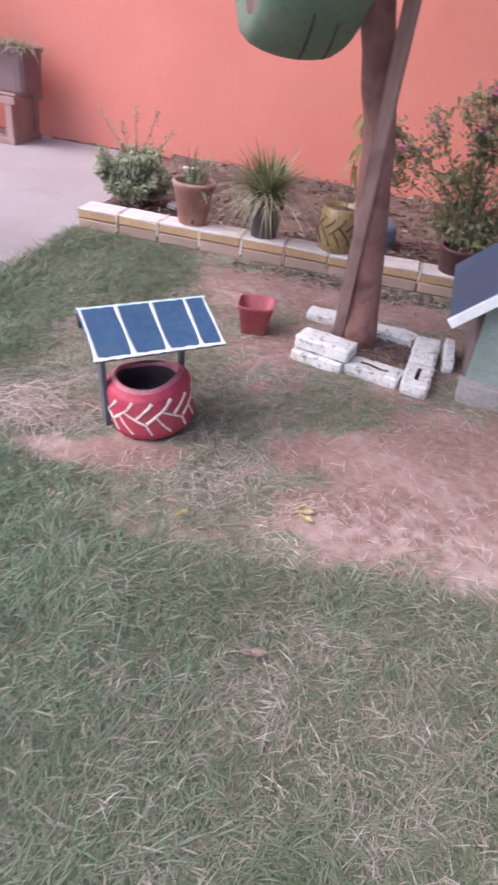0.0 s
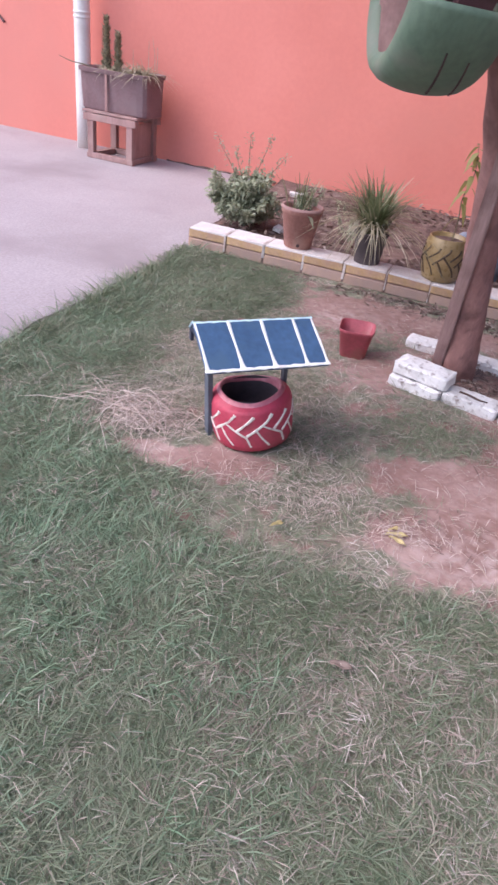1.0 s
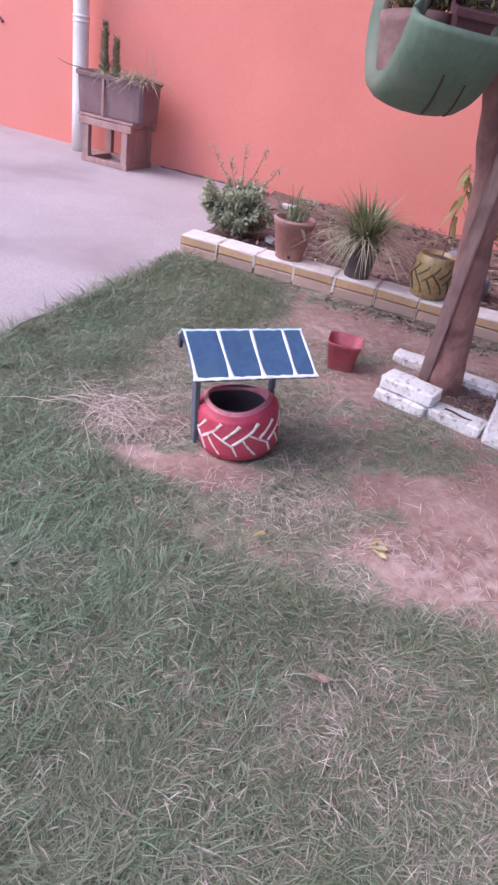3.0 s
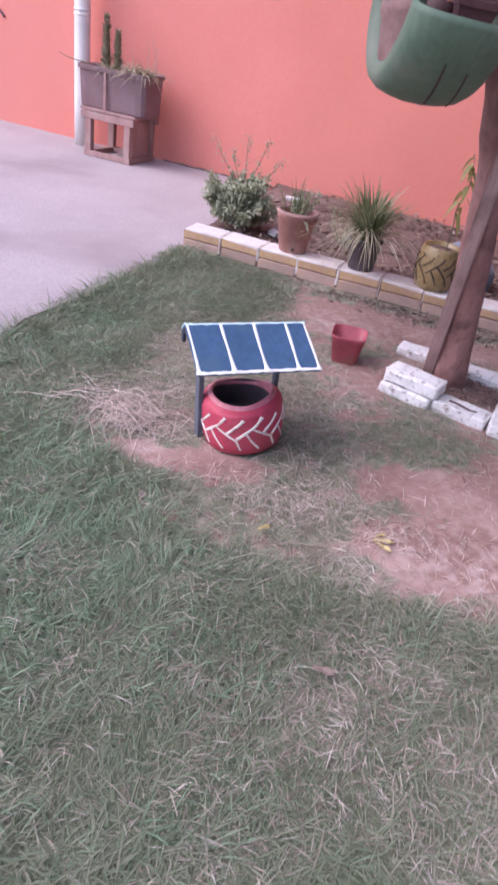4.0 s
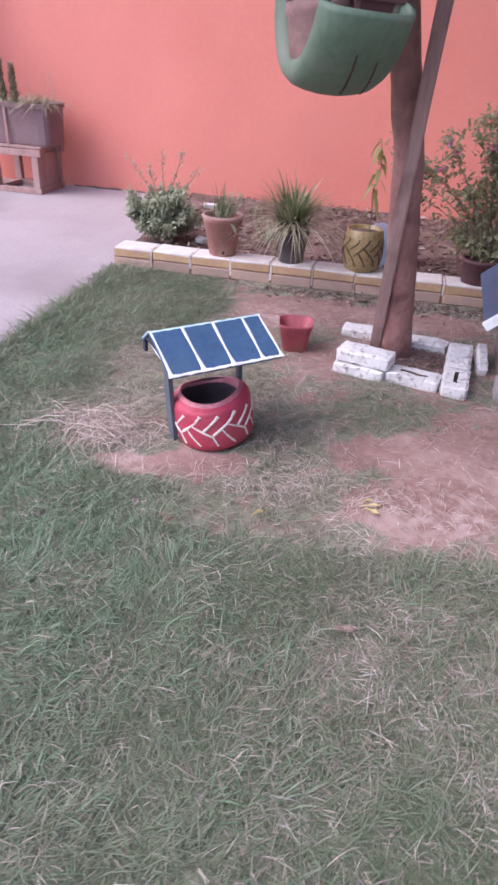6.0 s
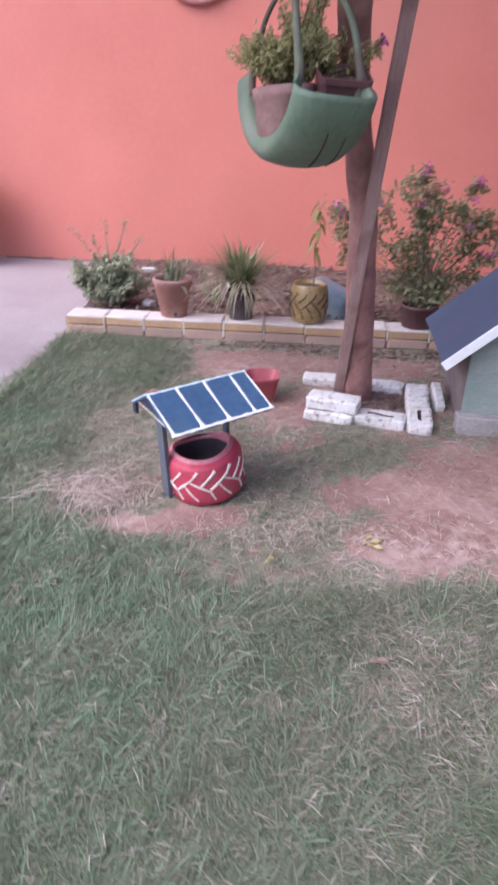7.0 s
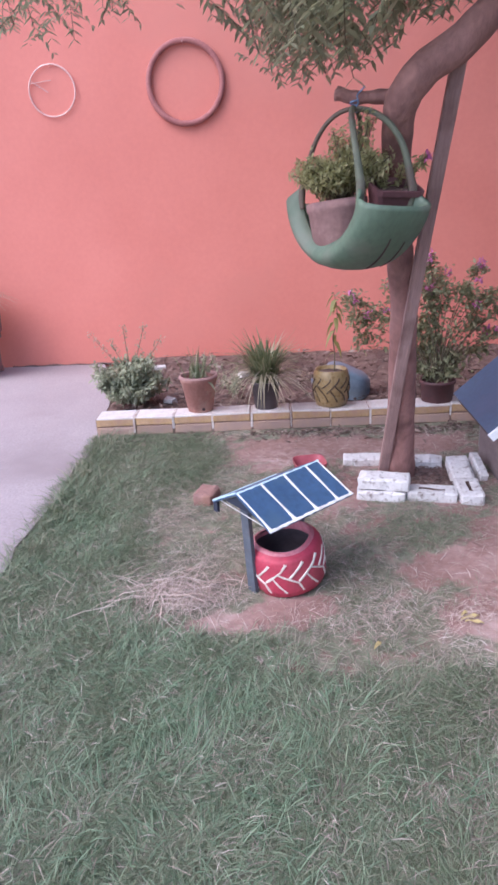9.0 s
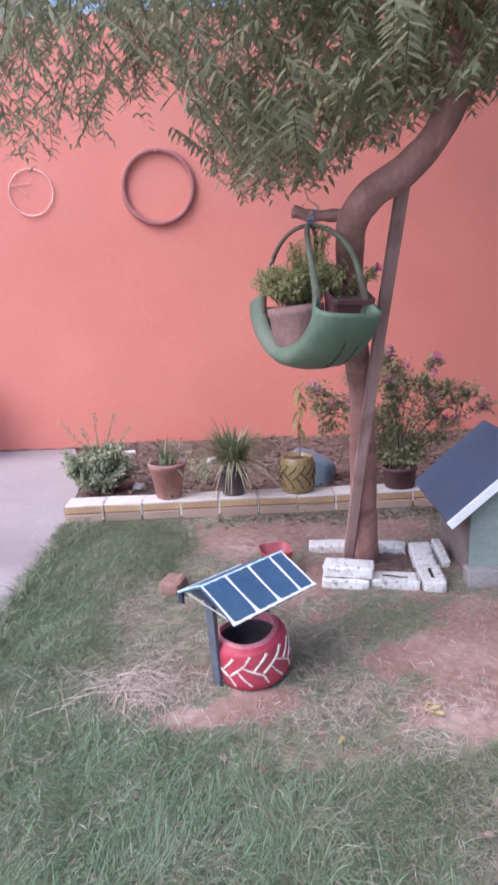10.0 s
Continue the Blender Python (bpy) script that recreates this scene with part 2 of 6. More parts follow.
DARK_MAROON = surface("dark_maroon_plastic", (0.085, 0.035, 0.038), (0.125, 0.052, 0.055), 8, 0.6, 0.15)
MAROON = surface("maroon_plastic", (0.13, 0.055, 0.06), (0.18, 0.075, 0.08), 8, 0.55, 0.15)
TERRACOTTA = surface("terracotta", (0.31, 0.135, 0.11), (0.39, 0.19, 0.155), 8, 0.85, 0.3, 70, dirt=(0.44, 0.27, 0.22), dirt_scale=9, dirt_amount=0.4)
RED_PLASTIC = surface("faded_red_plastic", (0.33, 0.06, 0.08), (0.41, 0.095, 0.115), 7, 0.5, 0.2, 60, dirt=(0.30, 0.11, 0.09), dirt_scale=9, dirt_amount=0.4)
DARK_PLASTIC = surface("dark_nursery_plastic", (0.07, 0.056, 0.062), (0.11, 0.086, 0.092), 9, 0.6, 0.2)
POT_YELLOW = surface("mustard_pot_paint", (0.28, 0.19, 0.085), (0.36, 0.25, 0.12), 8, 0.3, 0.3, 60, dirt=(0.25, 0.17, 0.07), dirt_scale=9, dirt_amount=0.4)
POT_GROOVE = surface("dark_brown_groove_paint", (0.05, 0.03, 0.02), (0.085, 0.05, 0.03), 12, 0.7, 0.2)
BLUE_PLASTIC = surface("faded_blue_plastic", (0.15, 0.20, 0.27), (0.20, 0.25, 0.32), 5, 0.5, 0.2, dirt=(0.22, 0.25, 0.27), dirt_scale=7, dirt_amount=0.4)
TROUGH = surface("dark_plum_plastic", (0.165, 0.095, 0.1), (0.215, 0.13, 0.135), 5, 0.6, 0.2, dirt=(0.21, 0.14, 0.145), dirt_scale=6, dirt_amount=0.4)
PVC = surface("white_pvc", (0.74, 0.70, 0.66), (0.80, 0.76, 0.72), 3, 0.45, 0.1, dirt=(0.62, 0.55, 0.5), dirt_scale=4, dirt_amount=0.4)
BIKE_TYRE = surface("faded_maroon_tyre", (0.33, 0.12, 0.115), (0.4, 0.155, 0.145), 9, 0.8, 0.3)
RIM_STEEL = surface("dull_silver_rim", (0.66, 0.42, 0.38), (0.76, 0.52, 0.48), 9, 0.4, 0.1, metal=0.3)
CLAY_BRICK = surface("raw_clay_brick", (0.27, 0.15, 0.13), (0.35, 0.20, 0.175), 14, 0.95, 0.6, 80, dirt=(0.30, 0.16, 0.12), dirt_scale=9)
STRING = surface("blue_string", (0.17, 0.25, 0.42), (0.23, 0.32, 0.5), 40, 0.8, 0.2)
GRASS = blades("lawn_blades", ((0.0, (0.168, 0.212, 0.126)), (0.4, (0.203, 0.241, 0.149)), (0.64, (0.245, 0.262, 0.173)), (0.82, (0.305, 0.294, 0.211)), (1.0, (0.42, 0.38, 0.30))), 0.6, 0.35)
FRESH = blades("fresh_grass_blades", ((0.0, (0.15, 0.23, 0.135)), (0.5, (0.205, 0.282, 0.172)), (1.0, (0.31, 0.365, 0.245))), 0.6)
STRAW = blades("dry_grass_blades", ((0.0, (0.24, 0.17, 0.142)), (0.4, (0.355, 0.275, 0.232)), (0.75, (0.475, 0.395, 0.345)), (1.0, (0.63, 0.565, 0.52))), 0.8, 0.15)
LITTER = blades("dead_leaves", ((0.0, (0.08, 0.05, 0.045)), (0.5, (0.17, 0.11, 0.095)), (0.85, (0.29, 0.21, 0.18)), (1.0, (0.50, 0.42, 0.38))), 0.85, 0.1)
CROWN = blades("neem_leaflets", ((0.0, (0.24, 0.26, 0.17)), (0.5, (0.34, 0.35, 0.225)), (0.85, (0.43, 0.415, 0.27)), (1.0, (0.54, 0.47, 0.31))), 0.6, 0.62)
FERN = blades("fern_leaflets", ((0.0, (0.38, 0.365, 0.18)), (0.6, (0.5, 0.475, 0.245)), (1.0, (0.62, 0.56, 0.33))), 0.6, 0.55)
SHRUB = blades("shrub_leaves", ((0.0, (0.24, 0.25, 0.145)), (0.6, (0.35, 0.345, 0.2)), (1.0, (0.48, 0.43, 0.26))), 0.6, 0.5)
PALE_STRAW = blades("raked_straw", ((0.0, (0.38, 0.275, 0.235)), (0.6, (0.57, 0.455, 0.4)), (1.0, (0.74, 0.64, 0.58))), 0.8, 0.15)
WEED = blades("weed_leaves", ((0.0, (0.29, 0.315, 0.21)), (0.6, (0.39, 0.405, 0.28)), (1.0, (0.53, 0.52, 0.4))), 0.6, 0.4)
LILY = blades("lily_turf_blades", ((0.0, (0.12, 0.15, 0.07)), (0.55, (0.20, 0.225, 0.11)), (0.8, (0.35, 0.33, 0.2)), (1.0, (0.55, 0.47, 0.36))), 0.5, 0.35)
DRY_BLADE = blades("dry_lily_blades", ((0.0, (0.26, 0.24, 0.14)), (0.5, (0.42, 0.36, 0.25)), (1.0, (0.60, 0.52, 0.42))), 0.7, 0.3)
SAPLING = blades("sapling_leaves", ((0.0, (0.26, 0.25, 0.08)), (1.0, (0.44, 0.39, 0.15))), 0.55, 0.4)
SUCCULENT = blades("succulent_leaves", ((0.0, (0.2, 0.19, 0.12)), (0.6, (0.3, 0.275, 0.18)), (1.0, (0.48, 0.4, 0.29))), 0.5, 0.2)
FLOWER = blades("magenta_petals", ((0.0, (0.62, 0.16, 0.40)), (1.0, (0.78, 0.34, 0.58))), 0.6, 0.3)
STEM = surface("thin_brown_stem", (0.12, 0.095, 0.06), (0.18, 0.145, 0.09), 20, 0.8, 0.2)
DRY_STALK = surface("dry_stalk", (0.36, 0.27, 0.2), (0.46, 0.36, 0.28), 20, 0.8, 0.2)
YELLOW_LEAF = blades("yellow_leaf", ((0.0, (0.5, 0.38, 0.16)), (1.0, (0.6, 0.48, 0.24))), 0.6, 0.2)
BROWN_LEAF = blades("brown_leaf", ((0.0, (0.2, 0.14, 0.115)), (1.0, (0.27, 0.19, 0.16))), 0.7, 0.1)


# ---------------------------------------------------------------- builders
def part(name, bm, material, parent=None, label="", smooth=False):
    """Links a bmesh as one mesh object, under a thing or a part if given."""
    me = bpy.data.meshes.new(name)
    bmesh.ops.recalc_face_normals(bm, faces=bm.faces)
    bm.to_mesh(me)
    bm.free()
    for m in material if isinstance(material, (list, tuple)) else [material]:
        me.materials.append(m)
    if smooth:
        for f in me.polygons:
            f.use_smooth = True
    ob = new(name, me)
    if parent:
        ob.parent = parent
    if label:
        ob["label"] = label
    return ob


def raw(name, verts, faces, material, parent=None, smooth=False):
    """One mesh object out of arrays of vertices (n, 3) and equal-sided faces (m, k)."""
    verts, faces = np.asarray(verts, dtype=np.float32), np.asarray(faces, dtype=np.int32)
    me = bpy.data.meshes.new(name)
    me.vertices.add(len(verts))
    me.vertices.foreach_set("co", verts.ravel())
    k = faces.shape[1]
    me.loops.add(faces.size)
    me.loops.foreach_set("vertex_index", faces.ravel())
    me.polygons.add(len(faces))
    me.polygons.foreach_set("loop_start", np.arange(len(faces), dtype=np.int32) * k)
    me.polygons.foreach_set("loop_total", np.full(len(faces), k, dtype=np.int32))
    me.update(calc_edges=True)
    me.validate()
    me.materials.append(material)
    if smooth:
        me.polygons.foreach_set("use_smooth", np.ones(len(faces), dtype=bool))
    ob = new(name, me)
    if parent:
        ob.parent = parent
    return ob


def empty(name, m, label, category, group="", kind=""):
    ob = new(name)
    ob.empty_display_size = 0.05
    ob.matrix_world = m
    return tagged(ob, label, category, group, kind)


def add_box(bm, size, at=(0, 0, 0), bevel=0.003, turn=(0, 0, 0), rough=0.0):
    got = bmesh.ops.create_cube(bm, size=1.0)["verts"]
    m = pose(*at, *turn) @ Matrix.Diagonal((*size, 1))
    bmesh.ops.transform(bm, matrix=m, verts=got)
    if rough:
        for v in got:
            v.co += Vector([random.uniform(-rough, rough) for _ in range(3)])
    if bevel:
        edges = list({e for v in got for e in v.link_edges})
        bmesh.ops.bevel(bm, geom=edges, offset=bevel, segments=2, affect="EDGES", profile=0.6)


def box(size, at=(0, 0, 0), bevel=0.003, turn=(0, 0, 0), rough=0.0):
    bm = bmesh.new()
    add_box(bm, size, at, bevel, turn, rough)
    return bm


def lathe(profile, sides=40, wobble=0.0, square=0.0):
    """A profile of (radius, height) turned round z; square pulls the plan towards a rounded square."""
    bm = bmesh.new()
    rings = []
    for r, z in profile:
        ring = []
        for i in range(sides):
            a = 2 * math.pi * i / sides
            k = 1.0
            if square:
                c, s_ = abs(math.cos(a)), abs(math.sin(a))
                k = 1 + square * (1 / max((c ** 5 + s_ ** 5) ** 0.2, 1e-6) - 1)
            rr = r * k * (1 + wobble * math.sin(3 * a + 9 * z) + wobble * 0.6 * math.sin(7 * a + 1.3))
            ring.append(bm.verts.new((rr * math.cos(a), rr * math.sin(a), z)))
        rings.append(ring)
    for p, q in zip(rings, rings[1:]):
        for i in range(sides):
            bm.faces.new((p[i], p[(i + 1) % sides], q[(i + 1) % sides], q[i]))
    return bm


def spline(points, steps=8):
    """A smooth line through points (any number of columns)."""
    p = [np.array(v, dtype=float) for v in points]
    p = [2 * p[0] - p[1]] + p + [2 * p[-1] - p[-2]]
    out = []
    for a, b, c, d in zip(p, p[1:], p[2:], p[3:]):
        for i in range(steps):
            t = i / steps
            out.append(0.5 * (2 * b + (c - a) * t + (2 * a - 5 * b + 4 * c - d) * t * t + (3 * b - a - 3 * c + d) * t ** 3))
    out.append(p[-2])
    return out


def add_tube(bm, points, sides=10, rough=0.0, caps=True):
    """A tube along points (x, y, z, radius)."""
    rings, up = [], Vector((0.3, 0.9, 0.2))
    n = len(points)
    for i, q in enumerate(points):
        a, b = points[max(i - 1, 0)], points[min(i + 1, n - 1)]
        d = Vector(b[:3]) - Vector(a[:3])
        d.normalize()
        side = d.cross(up).normalized()
        up = side.cross(d).normalized()
        ring = []
        for j in range(sides):
            w = 2 * math.pi * j / sides
            rad = float(q[3]) * (1 + rough * noise.noise(Vector((math.cos(w) * 1.5, math.sin(w) * 1.5, i * 0.35))))
            ring.append(bm.verts.new(Vector(q[:3]) + rad * (math.cos(w) * side + math.sin(w) * up)))
        rings.append(ring)
    for p, q in zip(rings, rings[1:]):
        for j in range(sides):
            bm.faces.new((p[j], p[(j + 1) % sides], q[(j + 1) % sides], q[j]))
    if caps:
        bm.faces.new(rings[0][::-1])
        bm.faces.new(rings[-1])


def tube(points, sides=10, rough=0.0):
    bm = bmesh.new()
    add_tube(bm, points, sides, rough)
    return bm


def leaf_set(bases, dirs, lengths, widths, droop=0.3, twist=None, seg=2):
    """Vertices and quads of many thin leaves: each a bent, tapering strip that starts at its base and runs along its direction."""
    bases, dirs = np.asarray(bases, float), np.asarray(dirs, float)
    dirs = dirs / np.maximum(np.linalg.norm(dirs, axis=1, keepdims=True), 1e-6)
    n = len(bases)
    side = np.cross(dirs, np.array([0, 0, 1.0]))
    bad = np.linalg.norm(side, axis=1) < 1e-3
    side[bad] = (1, 0, 0)
    side /= np.linalg.norm(side, axis=1, keepdims=True)
    if twist is not None:
        up = np.cross(side, dirs)
        side = side * np.cos(twist)[:, None] + up * np.sin(twist)[:, None]
    L, Wd = np.asarray(lengths, float)[:, None], np.asarray(widths, float)[:, None]
    drop = np.broadcast_to(np.asarray(droop, float).reshape(-1, 1), (n, 1))
    rows = []
    shape = {1: (0.9, 0.15), 2: (0.55, 1.0, 0.08), 3: (0.3, 1.0, 0.8, 0.05)}[seg]
    for i in range(seg + 1):
        t = i / seg
        mid = bases + dirs * L * t
        mid[:, 2:3] -= drop * L * t * t
        w = Wd * shape[i] * 0.5
        rows += [mid - side * w, mid + side * w]
    v = np.stack(rows, axis=1).reshape(-1, 3)
    k = 2 * (seg + 1)
    f = [np.stack([np.arange(n) * k + 2 * i + o for o in (0, 1, 3, 2)], axis=1) for i in range(seg)]
    return v, np.concatenate(f)


RNG = np.random.default_rng(7)


# ---------------------------------------------------------------- ground
def smooth(a, b, x):
    t = np.clip((x - a) / (b - a), 0, 1)
    return t * t * (3 - 2 * t)


def wavy(x, y, s=1.0, k=0.0):
    return (np.sin(3.1 * s * x + 1.7 * s * y + k) + np.sin(-2.3 * s * x + 4.1 * s * y + 1.3 + k) + np.sin(6.7 * s * x - 5.3 * s * y + 0.4 + 2 * k)) / 3


def inside(x, y):
    """1 within the worn part of the yard, 0 on full lawn."""
    front = np.interp(x, (-1.1, -0.98, -0.86, -0.6, -0.53, -0.46, -0.35, -0.2, -0.05, 0.15, 0.4), (0.08, -0.03, -0.09, -0.07, -0.15, -0.27, -0.28, -0.25, -0.205, -0.18, -0.17))
    front = front + 0.025 * wavy(x, y, 3.5) + 0.02 * wavy(x, y, 9.0, 1.0)
    left = np.interp(y, (-0.1, 0.1, 0.4, 0.8, 1.0, 1.15, 1.4, 1.6, 1.75), (-0.98, -1.06, -1.1, -1.14, -1.08, -0.92, -0.88, -0.98, -1.03))
    left = left + 0.04 * wavy(x, y, 2.8, 2.0) + 0.03 * wavy(x, y, 8.0, 3.0)
    return smooth(-0.035, 0.035, y - front) * smooth(-0.07, 0.07, x - left)


def spot(x, y, cx, cy, rx, ry):
    return np.exp(-(((x - cx) / rx) ** 2 + ((y - cy) / ry) ** 2))


def bareness(x, y):
    """1 where the red earth lies open, 0 under grass, living or dead."""
    open_ = (1.1 * spot(x, y, 0.38, 0.2, 0.36, 0.3) + 0.8 * spot(x, y, 0.06, 0.32, 0.16, 0.08) + 0.6 * spot(x, y, 0.1, -0.03, 0.2, 0.08) + 1.1 * spot(x, y, -0.72, -0.02, 0.16, 0.06) + 1.0 * spot(x, y, -0.52, 0.07, 0.13, 0.055)
             + 0.8 * spot(x, y, -0.62, 1.4, 0.24, 0.2) + 0.9 * spot(x, y, -0.1, 1.55, 0.7, 0.14) + 0.6 * spot(x, y, -0.3, 0.9, 0.16, 0.25) + 0.8 * spot(x, y, 0.02, 1.1, 0.3, 0.2) + 0.9 * spot(x, y, 0.7, 0.6, 0.5, 0.3))
    worn = 0.35 * spot(x, y, 0.02, -0.6, 0.1, 0.18) + 0.25 * spot(x, y, 0.3, -0.55, 0.14, 0.18) + 0.7 * spot(x, y, -0.5, -0.24, 0.1, 0.04) + 0.5 * spot(x, y, -0.73, -0.29, 0.08, 0.035)
    i = inside(x, y)
    return np.clip((open_ + 0.2 + 0.24 * wavy(x, y, 4.0, 1.0) + 0.2 * wavy(x, y, 11.0, 2.0)) * i + worn * (1 - i), 0, 1)


def greenness(x, y):
    """How thick the living grass stands."""
    i = inside(x, y)
    bare_strip = smooth(1.25, 1.5, y) * smooth(-0.95, -0.6, x)
    tufts = (0.13 - 0.13 * bare_strip) + 0.42 * spot(x, y, 0.0, 0.56, 0.24, 0.13) + 0.4 * spot(x, y, -0.3, 0.27, 0.08, 0.06) + 0.45 * spot(x, y, -0.36, 0.09, 0.07, 0.05) + 0.2 * wavy(x, y, 3.3, 5.0) * (1 - bare_strip)
    thin = 0.5 * spot(x, y, 0.03, -0.58, 0.12, 0.2) + 0.4 * spot(x, y, 0.3, -0.5, 0.16, 0.2) + 0.75 * spot(x, y, -0.52, -0.23, 0.12, 0.05) + 0.5 * spot(x, y, -0.73, -0.29, 0.08, 0.04) + 0.3 * spot(x, y, -0.68, -0.55, 0.1, 0.12)
    return np.clip((1 - i) * (0.86 + 0.2 * wavy(x, y, 3.0, 4.0) + 0.16 * wavy(x, y, 13.0, 1.0) - thin) + i * tufts * (1 - bareness(x, y)) ** 1.5, 0, 1)


def rise(x, y):
    return 0.008 * wavy(x, y, 1.6) + 0.004 * wavy(x, y, 6.0, 0.7) + 0.008 * smooth(1.35, 1.75, y)


def build_ground():
    xs = np.unique(np.concatenate([np.linspace(-2.4, 2.2, 150), np.linspace(-14, 14, 57), np.linspace(-300, 300, 41)]))
    ys = np.unique(np.concatenate([np.linspace(-2.0, 2.2, 140), np.linspace(-14, 14, 57), np.linspace(-300, 300, 41)]))
    X, Y = np.meshgrid(xs, ys)
    near = smooth(6, 2.5, np.hypot(X, Y)) * smooth(-1.72, -1.5, X)
    Z = rise(X, Y) * near - 0.012 * smooth(-1.55, -1.7, X)
    nx, ny = len(xs), len(ys)
    i, j = np.meshgrid(np.arange(nx - 1), np.arange(ny - 1))
    a = (j * nx + i).ravel()
    ob = raw("ground", np.stack([X, Y, Z], -1).reshape(-1, 3), np.stack([a, a + 1, a + nx + 1, a + nx], 1), GROUND, smooth=True)
    at = ob.data.attributes.new("bare", "FLOAT", "POINT")
    at.data.foreach_set("value", bareness(X, Y).ravel().astype(np.float32))
    at = ob.data.attributes.new("crust", "FLOAT", "POINT")
    crust = 0.55 * spot(X, Y, 0.25, 0.0, 0.32, 0.1) + 0.4 * spot(X, Y, -0.76, -0.03, 0.1, 0.05) + 0.6 * spot(X, Y, -0.6, 1.35, 0.2, 0.12) + 0.3 * spot(X, Y, 0.5, 0.25, 0.4, 0.2)
    at.data.foreach_set("value", np.clip(crust, 0, 1).ravel().astype(np.float32))
    tagged(ob, "patchy lawn and trodden red earth of a small yard", "ground", kind="structure")


build_ground()


def build_slab():
    bm = bmesh.new()
    left, back, front = -9.0, 3.69, -8.0
    edge = [(-1.58 - 0.042 * (y - 0.3) + 0.012 * math.sin(9 * y) + 0.008 * math.sin(23 * y), y) for y in np.linspace(-2.5, 1.78, 40)]
    outline = [(left, front), (-1.47, front)] + edge + [(-1.69, 1.9), (-1.76, 2.4), (-1.9, 3.0), (-2.15, back), (left, back)]
    top = [bm.verts.new((x, y, 0.014)) for x, y in outline]
    low = [bm.verts.new((x, y, -0.1)) for x, y in outline]
    bm.faces.new(top)
    n = len(outline)
    for i in range(n):
        bm.faces.new((top[i], low[i], low[(i + 1) % n], top[(i + 1) % n]))
    tagged(part("pavement", bm, CONCRETE), "smooth pale concrete yard slab beside the lawn", "pavement", kind="structure")


build_slab()


def build_wall():
    bm = box((18.0, 0.2, 3.4), (-1.0, 3.79, 1.63), bevel=0.01)
    tagged(part("wall_north", bm, WALL), "salmon-orange painted plaster garden wall", "wall", kind="structure")
    # unseen wall, added to keep sky light off the right-hand side
    bm = box((0.2, 9.0, 3.4), (2.5, -0.81, 1.63), bevel=0.01)
    tagged(part("wall_east_unseen", bm, EAST), "unseen grey cement wall added to darken the yard's right side", "wall", kind="structure")


build_wall()


def build_bed():
    bm = bmesh.new()
    bmesh.ops.create_grid(bm, x_segments=110, y_segments=44, size=1.0)
    for v in bm.verts:
        x, y = 0.35 + 2.35 * v.co.x, 2.79 + 0.895 * v.co.y
        x = max(x, -1.68 - 0.22 * max(0, (y - 1.95)) / 1.7)
        v.co = Vector((x, y, 0.05 + 0.018 * noise.noise(Vector((x * 4, y * 4, 0))) + 0.012 * noise.noise(Vector((x * 13, y * 13, 2)))))
    tagged(part("planting_bed", bm, BED_SOIL, smooth=True), "dark dry soil of the raised planting bed", "soil", kind="structure")
    n = 9000
    x, y = RNG.uniform(-1.65, 2.2, n), RNG.uniform(1.97, 3.66, n)
    keep = RNG.random(n) < 0.55 + 0.45 * wavy(x, y, 2.0)
    x, y = x[keep], y[keep]
    n = len(x)
    a = RNG.uniform(0, 2 * np.pi, n)
    d = np.stack([np.cos(a), np.sin(a), RNG.uniform(-0.05, 0.5, n)], 1)
    v, f = leaf_set(np.stack([x, y, RNG.uniform(0.05, 0.085, n)], 1), d, RNG.uniform(0.02, 0.07, n), RNG.uniform(0.004, 0.02, n), RNG.uniform(0, 0.5, n), RNG.uniform(-1, 1, n), 3)
    tagged(raw("leaf_litter", v, f, LITTER), "brown dead leaves and twigs strewn over the bed", "leaf litter", kind="stuff")


build_bed()


def build_wall_foot():
    xs = np.linspace(-2.95, -1.95, 60)
    bm = bmesh.new()
    pts = [(x, 3.683 + 0.004 * math.sin(17 * x), 0.016 + 0.004 * math.sin(31 * x), 0.006 + 0.005 * abs(math.sin(7 * x + 1))) for x in xs]
    add_tube(bm, pts, 6)
    tagged(part("trim", bm, BED_SOIL), "dark line along the foot of the wall", "dirt", kind="structure")


build_wall_foot()


